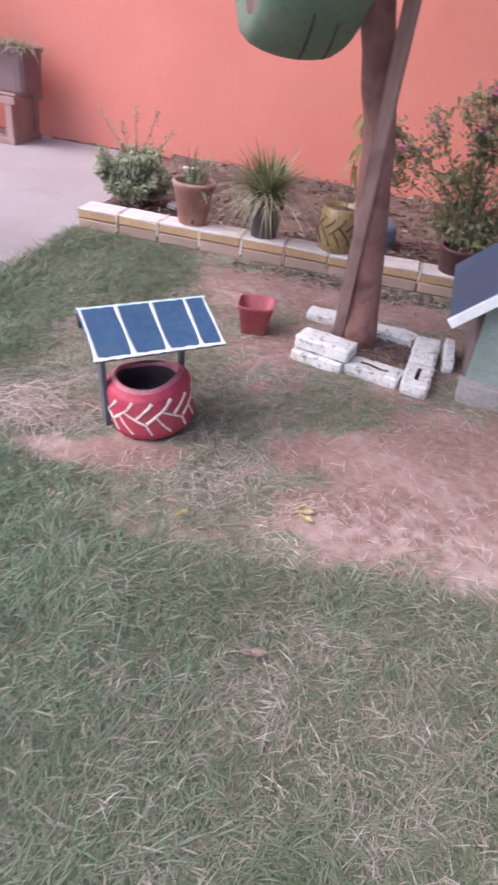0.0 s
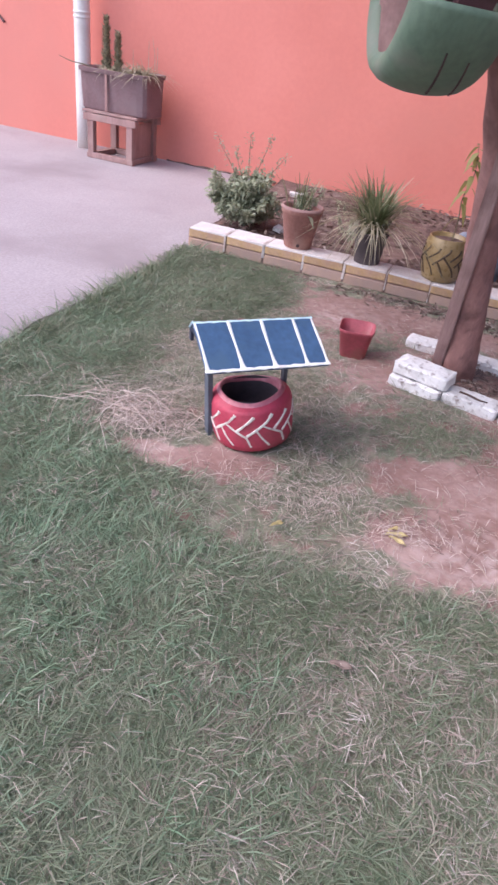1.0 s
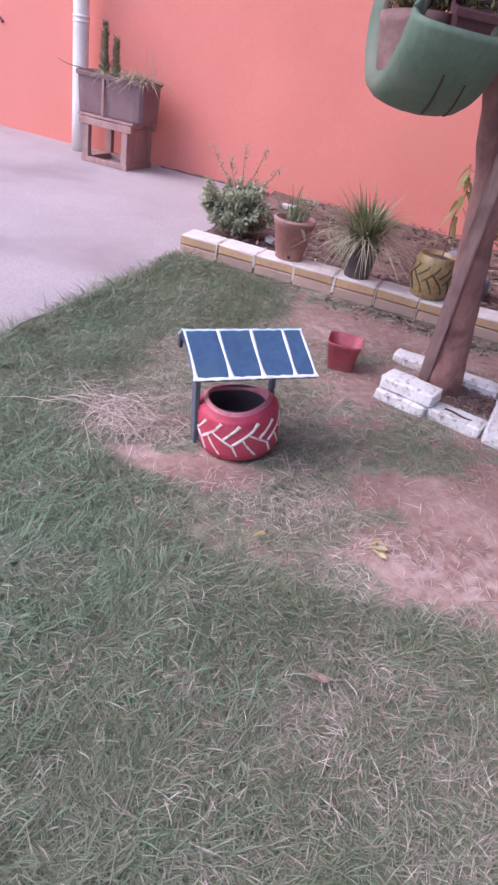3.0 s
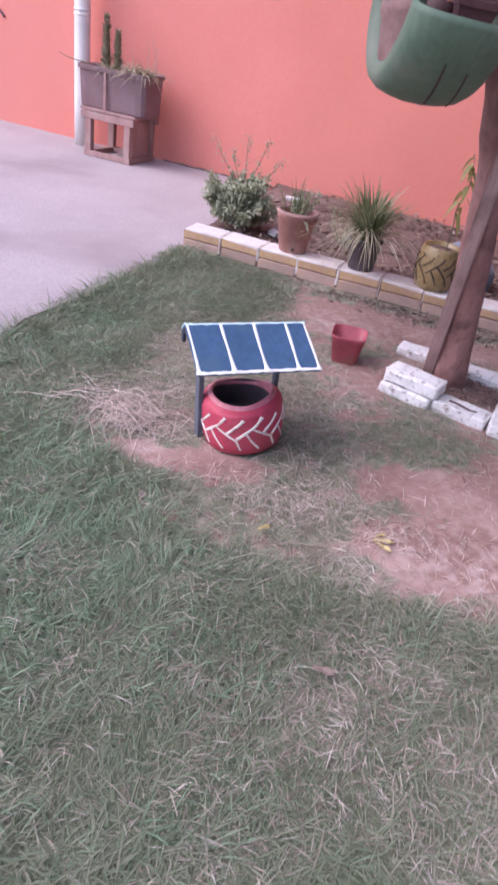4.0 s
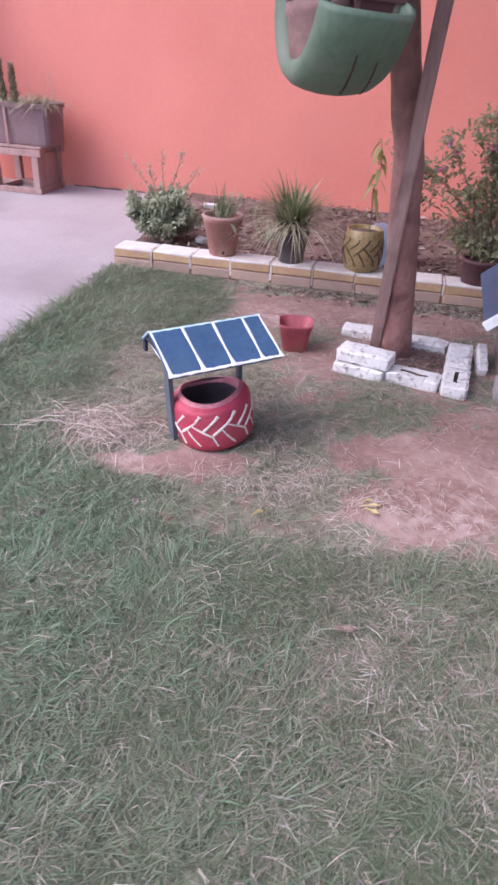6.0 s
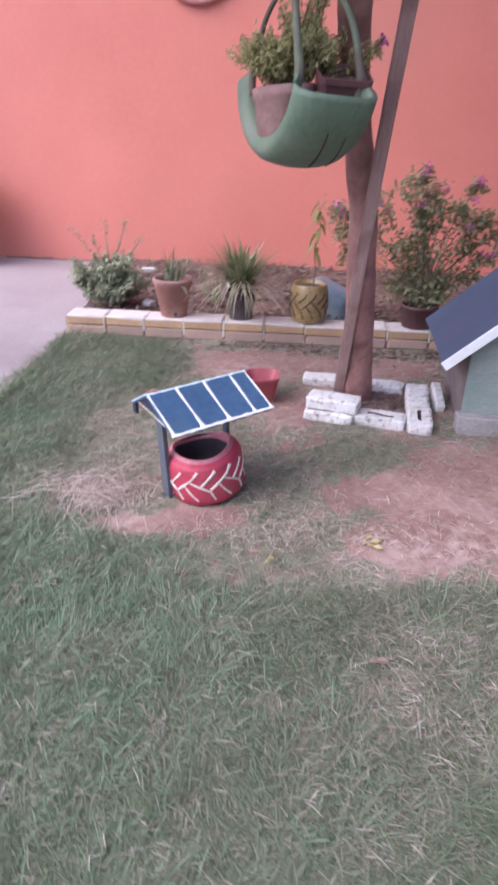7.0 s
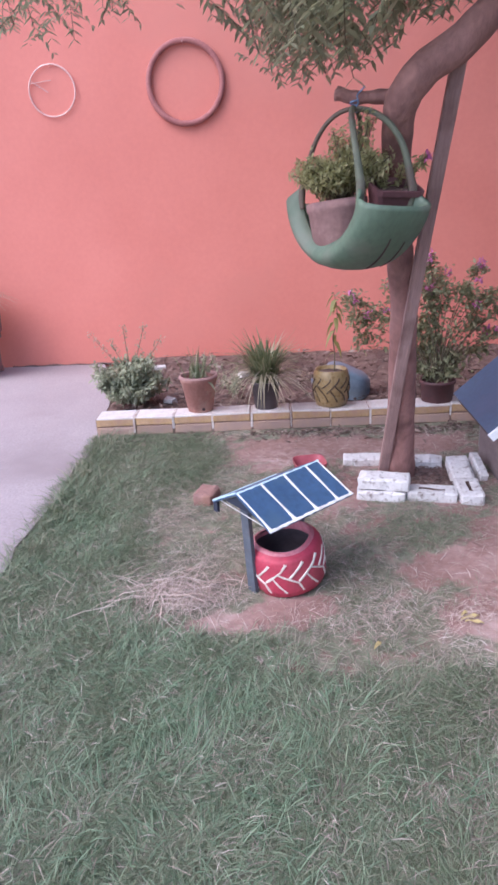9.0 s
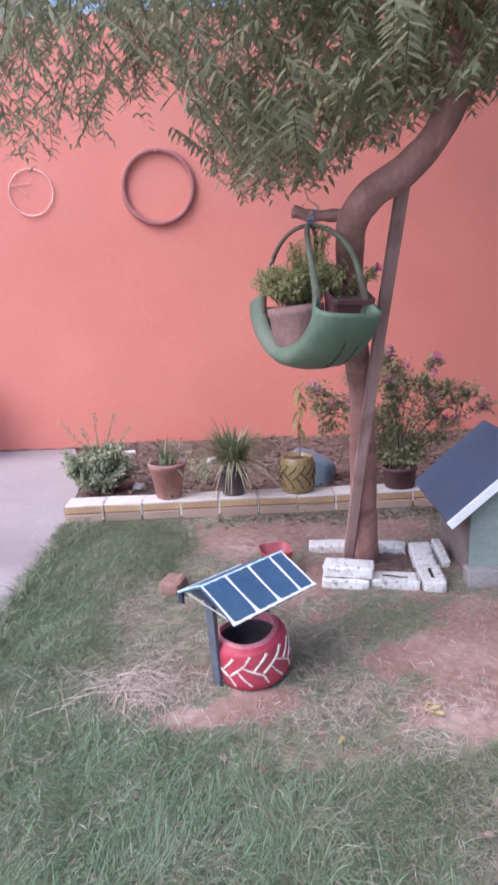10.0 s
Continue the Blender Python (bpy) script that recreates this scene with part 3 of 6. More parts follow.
# ---------------------------------------------------------------- hanging and standing things
def build_well():
    """Toy wishing well: a red tyre under a little blue gabled roof on two posts."""
    well = empty("wishing_well", pose(-0.538, 0.225, 0), "toy wishing well of a red tyre under a blue gabled roof", "garden ornament")
    prof = [(0.09, 0.012), (0.09, 0.0), (0.106, 0.0), (0.119, 0.01), (0.1265, 0.035), (0.1288, 0.072), (0.129, 0.115), (0.1278, 0.145), (0.1245, 0.157), (0.119, 0.164),
            (0.1165, 0.165), (0.1145, 0.168), (0.107, 0.1715), (0.1005, 0.1785), (0.097, 0.182), (0.0935, 0.1805), (0.0915, 0.174)]
    body = lathe(prof, 56, 0.006)

    def warp(bm):
        for v in bm.verts:
            v.co.z += float(smooth(0.15, 0.172, v.co.z)) * 0.010 * math.sin(2 * math.atan2(v.co.y, v.co.x) + 0.9)
        return bm

    tyre = part("tyre", warp(body), TYRE_RED, well, "red painted tyre with white chevron tread", smooth=True)
    tyre.matrix_basis = pose(-0.001, 0.012, 0.0) @ Matrix.Rotation(radians(-8), 4, Vector((-0.3, 0.95, 0))) @ Matrix.Diagonal((0.99, 0.99, 0.93, 1))
    inner = lathe([(0.091, 0.176), (0.092, 0.155), (0.1, 0.12), (0.106, 0.08), (0.095, 0.03), (0.0, 0.022)], 40)
    part("lining", inner, BLACK_RUBBER, tyre, "dark rubber inside of the tyre", smooth=True)
    # the bead's inner face is worn pale, deepest at the far side
    lip = lathe([(0.1065, 0.1726), (0.1014, 0.1788), (0.0975, 0.1832), (0.093, 0.182), (0.0905, 0.174), (0.0902, 0.168)], 56, 0.006)
    for v in lip.verts:
        if v.co.z < 0.171 and math.hypot(v.co.x, v.co.y) < 0.0915:
            k = math.atan2(v.co.y, v.co.x)
            v.co.z -= 0.014 * max(0.0, math.cos(k - 1.2)) + 0.004 * math.sin(3 * k)
    part("rim", warp(lip), WORN_LIP, tyre, "worn pinkish rim of the tyre", smooth=True)

    def radius(z):
        zs, rs = [q[1] for q in prof[2:10]], [q[0] for q in prof[2:10]]
        return float(np.interp(z, zs, rs))

    def stroke(pts, w):
        bm = bmesh.new()
        rows = []
        n = 9
        for i in range(n):
            t = i / (n - 1) * (len(pts) - 1)
            k = min(int(t), len(pts) - 2)
            a = pts[k][0] + (pts[k + 1][0] - pts[k][0]) * (t - k)
            z = pts[k][1] + (pts[k + 1][1] - pts[k][1]) * (t - k)
            ww = w * (0.8 + 0.45 * noise.noise(Vector((a * 20, z * 90, 3))) + 0.4 * max(0.0, 1 - i / 2) * (pts[0][1] > 0.12))
            rows.append((a, z, ww))
        rings = []
        for i, (a, z, ww) in enumerate(rows):
            p, q = rows[max(i - 1, 0)], rows[min(i + 1, n - 1)]
            da, dz = (q[0] - p[0]) * 0.124, q[1] - p[1]
            h = math.hypot(da, dz) or 1
            oa, oz = -dz / h * ww / 0.124, da / h * ww
            ring = []
            for s_, lift in ((-1, -0.002), (-0.6, 0.0028), (0.6, 0.0028), (1, -0.002)):
                aa, zz = a + oa * s_, z + oz * s_
                r = radius(zz) + lift
                ring.append(bm.verts.new((r * math.cos(aa), r * math.sin(aa), zz)))
            rings.append(ring)
        for p, q in zip(rings, rings[1:]):
            for j in range(3):
                bm.faces.new((p[j], p[j + 1], q[j + 1], q[j]))
        bm.faces.new(rings[0])
        bm.faces.new(rings[-1][::-1])
        return bm

    for i in range(7):
        a = -0.643 + 2 * math.pi * i / 7
        j = random.uniform(-0.03, 0.03)
        for pts, w in (([(a + j, 0.145), (a - 0.14, 0.118), (a - 0.6, 0.072)], 0.006), ([(a - 0.45 + j, 0.141), (a - 0.52, 0.128), (a - 0.84, 0.089)], 0.006),
                       ([(a - 0.22, 0.107), (a + 0.26 + j, 0.066), (a + 0.38, 0.030)], 0.005), ([(a - 0.38, 0.092), (a - 0.24, 0.061), (a - 0.08 + j, 0.030)], 0.0050)):
            part("tread_bar", stroke(pts, w), CREAM_PAINT, tyre)

    # the roof has its own frame: u along the ridge
    turn = 46.0
    ux, uy = math.cos(radians(turn)), math.sin(radians(turn))
    cx, cy = -0.565 + 0.538, 0.1975 - 0.225
    frame_ = pose(cx, cy, 0, 0, 0, turn)
    length, half, ridge, eave = 0.363, 0.150, 0.398, 0.319
    slope = math.degrees(math.atan2(ridge - eave, half))
    run = math.hypot(half, ridge - eave)
    m = frame_ @ pose(0, -half / 2, (ridge + eave) / 2 - 0.004, slope, 0, 0)
    bm = box((length, run, 0.008), bevel=0.0015)
    bm.transform(m)
    front = part("front_slope", bm, BLUE, well, "dark blue painted roof board edged in white")
    n = 4
    for i in range(n + 1):
        x = -length / 2 + 0.004 + (length - 0.008) * (0.0, 0.28, 0.555, 0.83, 1.0)[i]
        w = 0.0034 if i in (0, n) else 0.0043
        pts = []
        for k in range(11):
            t = k / 10
            pts.append((x + 0.0016 * math.sin(3.1 * t + 1.7 * i), -run / 2 + run * t, 0.0045, w * (1 + 0.2 * math.sin(7 * t + i) + 1.7 * math.exp(-t / 0.06))))
        bm = bmesh.new()
        add_tube(bm, pts, 6)
        bmesh.ops.scale(bm, vec=(1, 1, 0.3), verts=bm.verts, space=Matrix.Translation((0, 0, -0.0045)))
        bm.transform(m)
        part("white_line", bm, WHITE_PAINT, front)
    for v, w, paint in ((-run / 2 + 0.004, 0.0054, WHITE_PAINT), (run / 2 - 0.002, 0.0034, PALE_BLUE)):
        pts = [(-length / 2 + length * k / 24, v + 0.0009 * math.sin(2.7 * k), 0.0045, w * (1 + 0.22 * math.sin(1.9 * k))) for k in range(25)]
        bm = bmesh.new()
        add_tube(bm, pts, 6)
        bmesh.ops.scale(bm, vec=(1, 1, 0.35), verts=bm.verts, space=Matrix.Translation((0, 0, -0.0045)))
        bm.transform(m)
        part("edge_line", bm, paint, front)
    # the rear board is cut askew, shorter along its eave than along the ridge
    bm = bmesh.new()
    outline = [(-length / 2, 0.0, ridge), (length / 2, 0.0, ridge), (length / 2 - 0.02, 0.178, ridge - 0.094), (-length / 2 + 0.05, 0.178, ridge - 0.094)]
    up = [bm.verts.new(q) for q in outline]
    dn = [bm.verts.new((q[0], q[1], q[2] - 0.008)) for q in outline]
    bm.faces.new(up)
    bm.faces.new(dn[::-1])
    for i in range(4):
        bm.faces.new((up[i], dn[i], dn[(i + 1) % 4], up[(i + 1) % 4]))
    bm.transform(frame_)
    rear = part("rear_slope", bm, BLUE, well, "dark blue painted roof board cut askew")
    for p, q in ((0, 3), (3, 2)):
        u0, u1 = Vector(outline[p]), Vector(outline[q])
        bm = tube([(*u0.lerp(u1, k / 8), 0.003 * (1 + 0.2 * math.sin(2 * k))) for k in range(9)], 6)
        bm.transform(frame_)
        part("edge_line", bm, PALE_BLUE, rear)
    bm = box((0.01, 0.02, 0.036), (-length / 2 + 0.054, 0.166, ridge - 0.113), 0.001)
    bm.transform(frame_)
    part("batten_end", bm, NAVY_SHADE, rear)
    # dark recessed panels stand in for the shade inside the open gables
    for u in (-length / 2 + 0.024, length / 2 - 0.024):
        bm = bmesh.new()
        tri = [(-half * 0.8, eave + 0.008), (0.075, ridge - 0.052), (0, ridge - 0.014)]
        a = [bm.verts.new((u - 0.005, y, z)) for y, z in tri]
        b = [bm.verts.new((u + 0.005, y, z)) for y, z in tri]
        bm.faces.new(a)
        bm.faces.new(b[::-1])
        for i in range(3):
            bm.faces.new((a[i], a[(i + 1) % 3], b[(i + 1) % 3], b[i]))
        bm.transform(frame_)
        g = part("gable_shade", bm, NAVY_SHADE, well)
        ends = [Vector((math.copysign(length / 2 - 0.012, u), -half * 0.92, eave - 0.004)), Vector((math.copysign(length / 2 - 0.045, u), 0.13, ridge - 0.078))]
        bm = tube([(*ends[0], 0.0013), (*ends[1], 0.0013)], 6)
        bm.transform(frame_)
        part("tie_rod", bm, WHITE_PAINT, g)
        tall = eave + 0.05
        bm = box((0.016, 0.036, tall), (-0.088, 0.05, tall / 2 - 0.03), bevel=0.002) if u < 0 else box((0.014, 0.022, tall + 0.01), (0.158, 0.052, tall / 2 - 0.035), bevel=0.002)
        # both posts have sunk a little to one side
        lean = Matrix.Identity(4)
        lean[0][2], lean[1][2] = (-0.09, -0.05) if u < 0 else (-0.05, 0.0)
        bm.transform(frame_ @ lean)
        part("post", bm, POST_BLUE, well, "dull blue wooden post")


build_well()


def build_red_pot():
    pot = empty("flower_pot", pose(-0.458, 1.035, 0, 0, 0, 12) @ Matrix.Diagonal((0.86, 0.86, 0.79, 1)), "empty faded red plastic pot standing on bare earth", "plant pot")
    part("pot_body", lathe([(0.0, 0.012), (0.05, 0.006), (0.056, 0.0), (0.06, 0.004), (0.078, 0.135), (0.0805, 0.137), (0.083, 0.153), (0.0815, 0.155), (0.079, 0.152), (0.056, 0.012), (0.0, 0.01)], 40, 0.006, 1.0), RED_PLASTIC, pot, smooth=True)


build_red_pot()


def rough_brick(name, size, material, label, m, slot=False, category="brick", group="white bricks round the tree"):
    bm = bmesh.new()
    bmesh.ops.create_cube(bm, size=1.0)
    bmesh.ops.subdivide_edges(bm, edges=bm.edges[:], cuts=10 if slot else 6, use_grid_fill=True)
    seed = random.uniform(0, 50)
    deep = set()
    for v in bm.verts:
        e = [0.5 - abs(k) < 0.01 for k in v.co]
        if slot:
            ax_, ay_ = abs(v.co.x), abs(v.co.y)
            if v.co.z > 0.45 and ax_ < 0.24 and ay_ < 0.06:
                deep.add(v)
            if 0.1 < ay_ < 0.2:
                v.co.y = math.copysign(0.085, v.co.y)
            elif ay_ < 0.06:
                v.co.y = math.copysign(0.07, v.co.y)
            if 0.28 < ax_ < 0.35:
                v.co.x = math.copysign(0.26, v.co.x)
            elif 0.2 < ax_ < 0.24:
                v.co.x = math.copysign(0.245, v.co.x)
        c = Vector((v.co.x * size[0], v.co.y * size[1], v.co.z * size[2]))
        q = c.copy()
        if sum(e) >= 2:
            q *= 0.985
            q -= Vector([math.copysign(0.0035, k) if f else 0 for k, f in zip(c, e)])
            chip = noise.noise(c * 22 + Vector((0, seed, 0)))
            if chip > 0.25:
                q -= Vector([math.copysign(0.012 * (chip - 0.2), k) if f else 0 for k, f in zip(c, e)])
        q += noise.noise_vector(c * 30 + Vector((seed, 0, 0))) * 0.0045
        v.co = q + Vector((0, 0, size[2] / 2))
    for v in deep:
        v.co.z -= 0.024
    # soil colour on slot floor; on its walls it paints the recess's shade
    for f in bm.faces:
        f.material_index = 1 if any(v in deep for v in f.verts) else 0
    ob = part(name, bm, [material, BED_SOIL], smooth=False)
    ob.matrix_world = m
    return tagged(ob, label, category, group)


WB = (0.204, 0.1, 0.047)
for i, (x, y, z, rz, ry, slot, lab) in enumerate([
    (-0.157, 0.888, -0.004, -9.7, 0, False, "white-limed brick under another, edging the tree pit"),
    (-0.143, 0.908, 0.043, -11, 1, False, "white-limed brick stacked on another brick"),
    (0.053, 0.872, -0.004, -11.0, 0, True, "white-limed slotted brick edging the tree pit"),
    (0.210, 0.893, -0.004, 87, 0, True, "white-limed slotted brick lying end-on to the pit"),
    (0.218, 1.105, 0.006, 88, -9, False, "white-limed brick set along the pit's side"),
    (-0.19, 1.305, -0.012, -3, 0, False, "white-limed brick behind the tree trunk"),
    (0.07, 1.27, -0.014, -8, 0, False, "half-sunk white-limed brick behind the trunk"),
]):
    rough_brick("brick", (0.216, 0.113, 0.052) if "stacked" in lab else WB, WHITE, lab, pose(x, y, z, 0, ry, rz), slot)
rough_brick("brick", (0.185, 0.042, 0.06), WHITE, "white-limed brick leaning on edge beside the pit", pose(0.304, 1.14, -0.002, 6, -15, 94))
rough_brick("clay_brick", (0.09, 0.13, 0.06), CLAY_BRICK, "raw red clay brick lying in the grass", pose(-0.912, 0.9, -0.01, 0, 0, -12), group="loose bricks")


def build_tree():
    tree = empty("tree", pose(-0.035, 1.15, 0), "leaning neem tree with reddish bark and drooping leaves", "tree")
    o = (-0.035, 1.15, 0)

    def rel(pts):
        return [(p[0] - o[0], p[1] - o[1], p[2] - o[2], p[3]) for p in pts]

    line = spline(rel([(-0.048, 1.14, -0.05, 0.078), (-0.05, 1.115, 0.07, 0.069), (-0.06, 1.035, 0.3, 0.061), (-0.079, 0.905, 0.6, 0.054), (-0.09, 0.83, 0.8, 0.05), (-0.122, 0.735, 1.0, 0.047), (-0.153, 0.645, 1.2, 0.045),
                       (-0.173, 0.50, 1.39, 0.047), (-0.168, 0.42, 1.48, 0.05), (-0.11, 0.395, 1.545, 0.05),
                       (-0.01, 0.395, 1.608, 0.048), (0.085, 0.4, 1.71, 0.046), (0.139, 0.4, 1.838, 0.05), (0.17, 0.41, 1.98, 0.048), (0.21, 0.46, 2.25, 0.04), (0.24, 0.6, 2.7, 0.02)]), 7)
    part("trunk", tube(line, 20, 0.1), BARK, tree, smooth=True)
    part("branch_stub", tube(spline(rel([(-0.14, 0.42, 1.485, 0.03), (-0.22, 0.46, 1.487, 0.02), (-0.30, 0.50, 1.498, 0.019), (-0.355, 0.52, 1.512, 0.022)]), 6), 12, 0.35), BARK, tree, smooth=True)
    part("limb", tube(spline(rel([(0.13, 0.4, 1.82, 0.03), (0.2, 0.385, 1.925, 0.048), (0.29, 0.36, 2.01, 0.05), (0.42, 0.34, 2.1, 0.046), (0.7, 0.32, 2.3, 0.03)]), 6), 14, 0.1), BARK, tree, smooth=True)
    for pts in (
        [(0.15, 0.45, 1.85), (-0.1, 0.5, 2.12), (-0.5, 0.58, 2.26), (-1.0, 0.66, 2.28), (-1.5, 0.72, 2.2)],
        [(0.19, 0.47, 2.05), (0.0, 0.75, 2.3), (-0.4, 1.0, 2.42), (-0.9, 1.2, 2.45)],
        [(0.19, 0.47, 2.05), (0.45, 0.6, 2.3), (0.9, 0.8, 2.35)],
        [(0.17, 0.45, 1.95), (0.0, 0.15, 2.2), (-0.5, -0.05, 2.3), (-1.0, -0.1, 2.28)],
        [(0.22, 0.5, 2.25), (-0.1, 0.6, 2.6), (-0.5, 0.8, 2.75), (-1.1, 0.9, 2.7)],
        [(0.22, 0.5, 2.25), (0.3, 0.8, 2.6), (0.5, 1.2, 2.7)],
        # boughs from here on are unseen, added under the shading fronds
        [(0.22, 0.55, 2.5), (0.8, 1.2, 2.9), (1.5, 2.0, 3.1), (2.2, 2.6, 3.1)],
        [(0.24, 0.6, 2.7), (0.6, 1.6, 3.1), (1.0, 2.6, 3.25)],
        [(0.24, 0.6, 2.68), (0.3, 1.2, 3.3), (0.1, 2.0, 3.8), (-0.4, 2.8, 3.95)],
        [(0.28, 1.0, 3.1), (-0.3, 1.5, 3.7), (-0.9, 2.0, 3.95), (-1.4, 2.4, 3.9)],
        [(0.3, 1.2, 3.3), (1.0, 1.6, 3.8), (1.8, 2.4, 4.0)],
    ):
        ln = spline([(*p, 0.024 * (1 - 0.8 * k / (len(pts) - 1))) for k, p in enumerate(pts)], 8)
        part("branch", tube(rel([tuple(q) for q in ln]), 7), BARK, tree, smooth=True)

    # drooping pinnate leaves hung from the branches
    def low(x):
        return np.interp(x, [-1.7, -1.25, -1.05, -0.9, -0.8, -0.68, -0.58, -0.42, -0.24, -0.02, 0.25, 0.7], [1.74, 1.70, 1.75, 1.86, 1.98, 1.84, 1.56, 1.53, 1.6, 1.70, 1.80, 1.85])

    B, D, L, W, T = [], [], [], [], []
    rb, rk = [], bmesh.new()
    for k in range(4300):
        x = RNG.uniform(-1.75, 0.85)
        y = RNG.uniform(0.05, 1.25)
        z0 = float(low(x)) + 0.10 * (y - 0.5) + RNG.uniform(0, 0.08) + RNG.exponential(0.34) * (1.0 if k % 5 else 0.2)
        if k % 60 == 0:
            x, y, z0 = RNG.uniform(-1.1, -0.55), RNG.uniform(-0.4, -0.1), RNG.uniform(1.74, 1.95)
        if x < -0.72 and k % 60 and RNG.random() < 0.6 - 0.35 * (z0 - 1.8):
            continue
        if z0 > 2.85:
            continue
        # unseen fronds to the right and overhead, added to shade the wall
        if k >= 1450:
            x, y, z0 = RNG.uniform(0.5, 2.4), RNG.uniform(0.8, 3.2), RNG.uniform(2.55, 3.3)
            if k >= 1900:
                x, y, z0 = RNG.uniform(-1.5, 2.4), RNG.uniform(0.8, 3.3), RNG.uniform(3.15, 4.1)
        if k >= 3500:
            x, y, z0 = RNG.uniform(-1.7, 0.7), RNG.uniform(0.0, 0.9), RNG.uniform(1.98, 2.35)
        if k >= 4300:
            x, y = RNG.uniform(-0.65, 0.75), RNG.uniform(0.15, 1.1)
            z0 = float(low(x)) + 0.12 + RNG.uniform(0, 0.7)
        if k in (7, 8, 9):
            x, y, z0 = -0.315 + 0.05 * (k - 8), 0.38, 1.53 + 0.04 * abs(k - 8)
        size = RNG.uniform(0.2, 0.34)
        a = RNG.uniform(0, 2 * math.pi)
        out = np.array([math.cos(a), math.sin(a), 0.0])
        tip = np.array([x, y, z0])
        droop = RNG.uniform(0.5, 0.98)
        base = tip - out * size * math.sqrt(max(1 - droop ** 2, 0.05)) + np.array([0, 0, size * droop])
        n = int(RNG.integers(9, 13))
        ts = np.linspace(0.15, 1.0, n)
        prev = None
        stalk = []
        for t in ts:
            p = base + (tip - base) * t + np.array([0, 0, 0.25 * size * t * (1 - t)])
            stalk.append((*(p - np.array(o)), 0.0016))
            d = (tip - base) / size
            s_ = np.cross(d, [0, 0, 1.0])
            s_ /= max(np.linalg.norm(s_), 1e-3)
            for sg in (-1, 1):
                B.append(p)
                D.append(s_ * sg * 1.0 + d * 0.4 + RNG.normal(0, 0.14, 3) + np.array([0, 0, -0.12]))
                L.append(RNG.uniform(0.034, 0.056) * (1.1 - 0.35 * t) * (1.15 if x > -0.5 else 0.95))
                W.append(RNG.uniform(0.009, 0.014) * (1.15 if x > -0.5 else 0.9))
                T.append(RNG.uniform(-0.7, 0.7))
        if k % 2 == 0:
            add_tube(rk, stalk, 3, caps=False)
    v, f = leaf_set(np.array(B) - np.array(o), np.array(D), L, W, 0.25, np.array(T), 2)
    tagged(part("leaf_stalk", rk, STEM, tree), kind="stuff")
    crown = raw("crown", v, f, CROWN, tree)
    tagged(crown, "drooping feathery green leaves, with unseen high ones added for shade", kind="stuff")


build_tree()


def build_prop():
    a, b = Vector((-0.130, 1.118, -0.03)), Vector((-0.014, 0.405, 1.595))
    d = b - a
    bm = bmesh.new()
    bmesh.ops.create_cube(bm, size=1.0)
    bmesh.ops.subdivide_edges(bm, edges=[e for e in bm.edges if abs(e.verts[0].co.z - e.verts[1].co.z) > 0.5], cuts=10)
    for v in bm.verts:
        w = 0.044 - 0.002 * (v.co.z + 0.5)
        v.co = Vector((v.co.x * w + 0.0015 * noise.noise(v.co * 4), v.co.y * 0.032 + 0.0015 * noise.noise(v.co * 3 + Vector((5, 0, 0))), v.co.z * d.length)) + Vector((-0.006 * math.cos(math.pi * v.co.z), 0, 0))
    bmesh.ops.bevel(bm, geom=[e for e in bm.edges if e.calc_face_angle(0) > 1.0], offset=0.004, segments=2, affect="EDGES")
    ob = part("prop_board", bm, PROP_WOOD)
    ob.matrix_world = Matrix.Translation((a + b) / 2) @ d.to_track_quat("Z", "Y").to_matrix().to_4x4() @ pose(0, 0, 0, 0, 0, -8)
    tagged(ob, "rough grey-brown wooden board propping up the tree limb", "wooden prop")


build_prop()


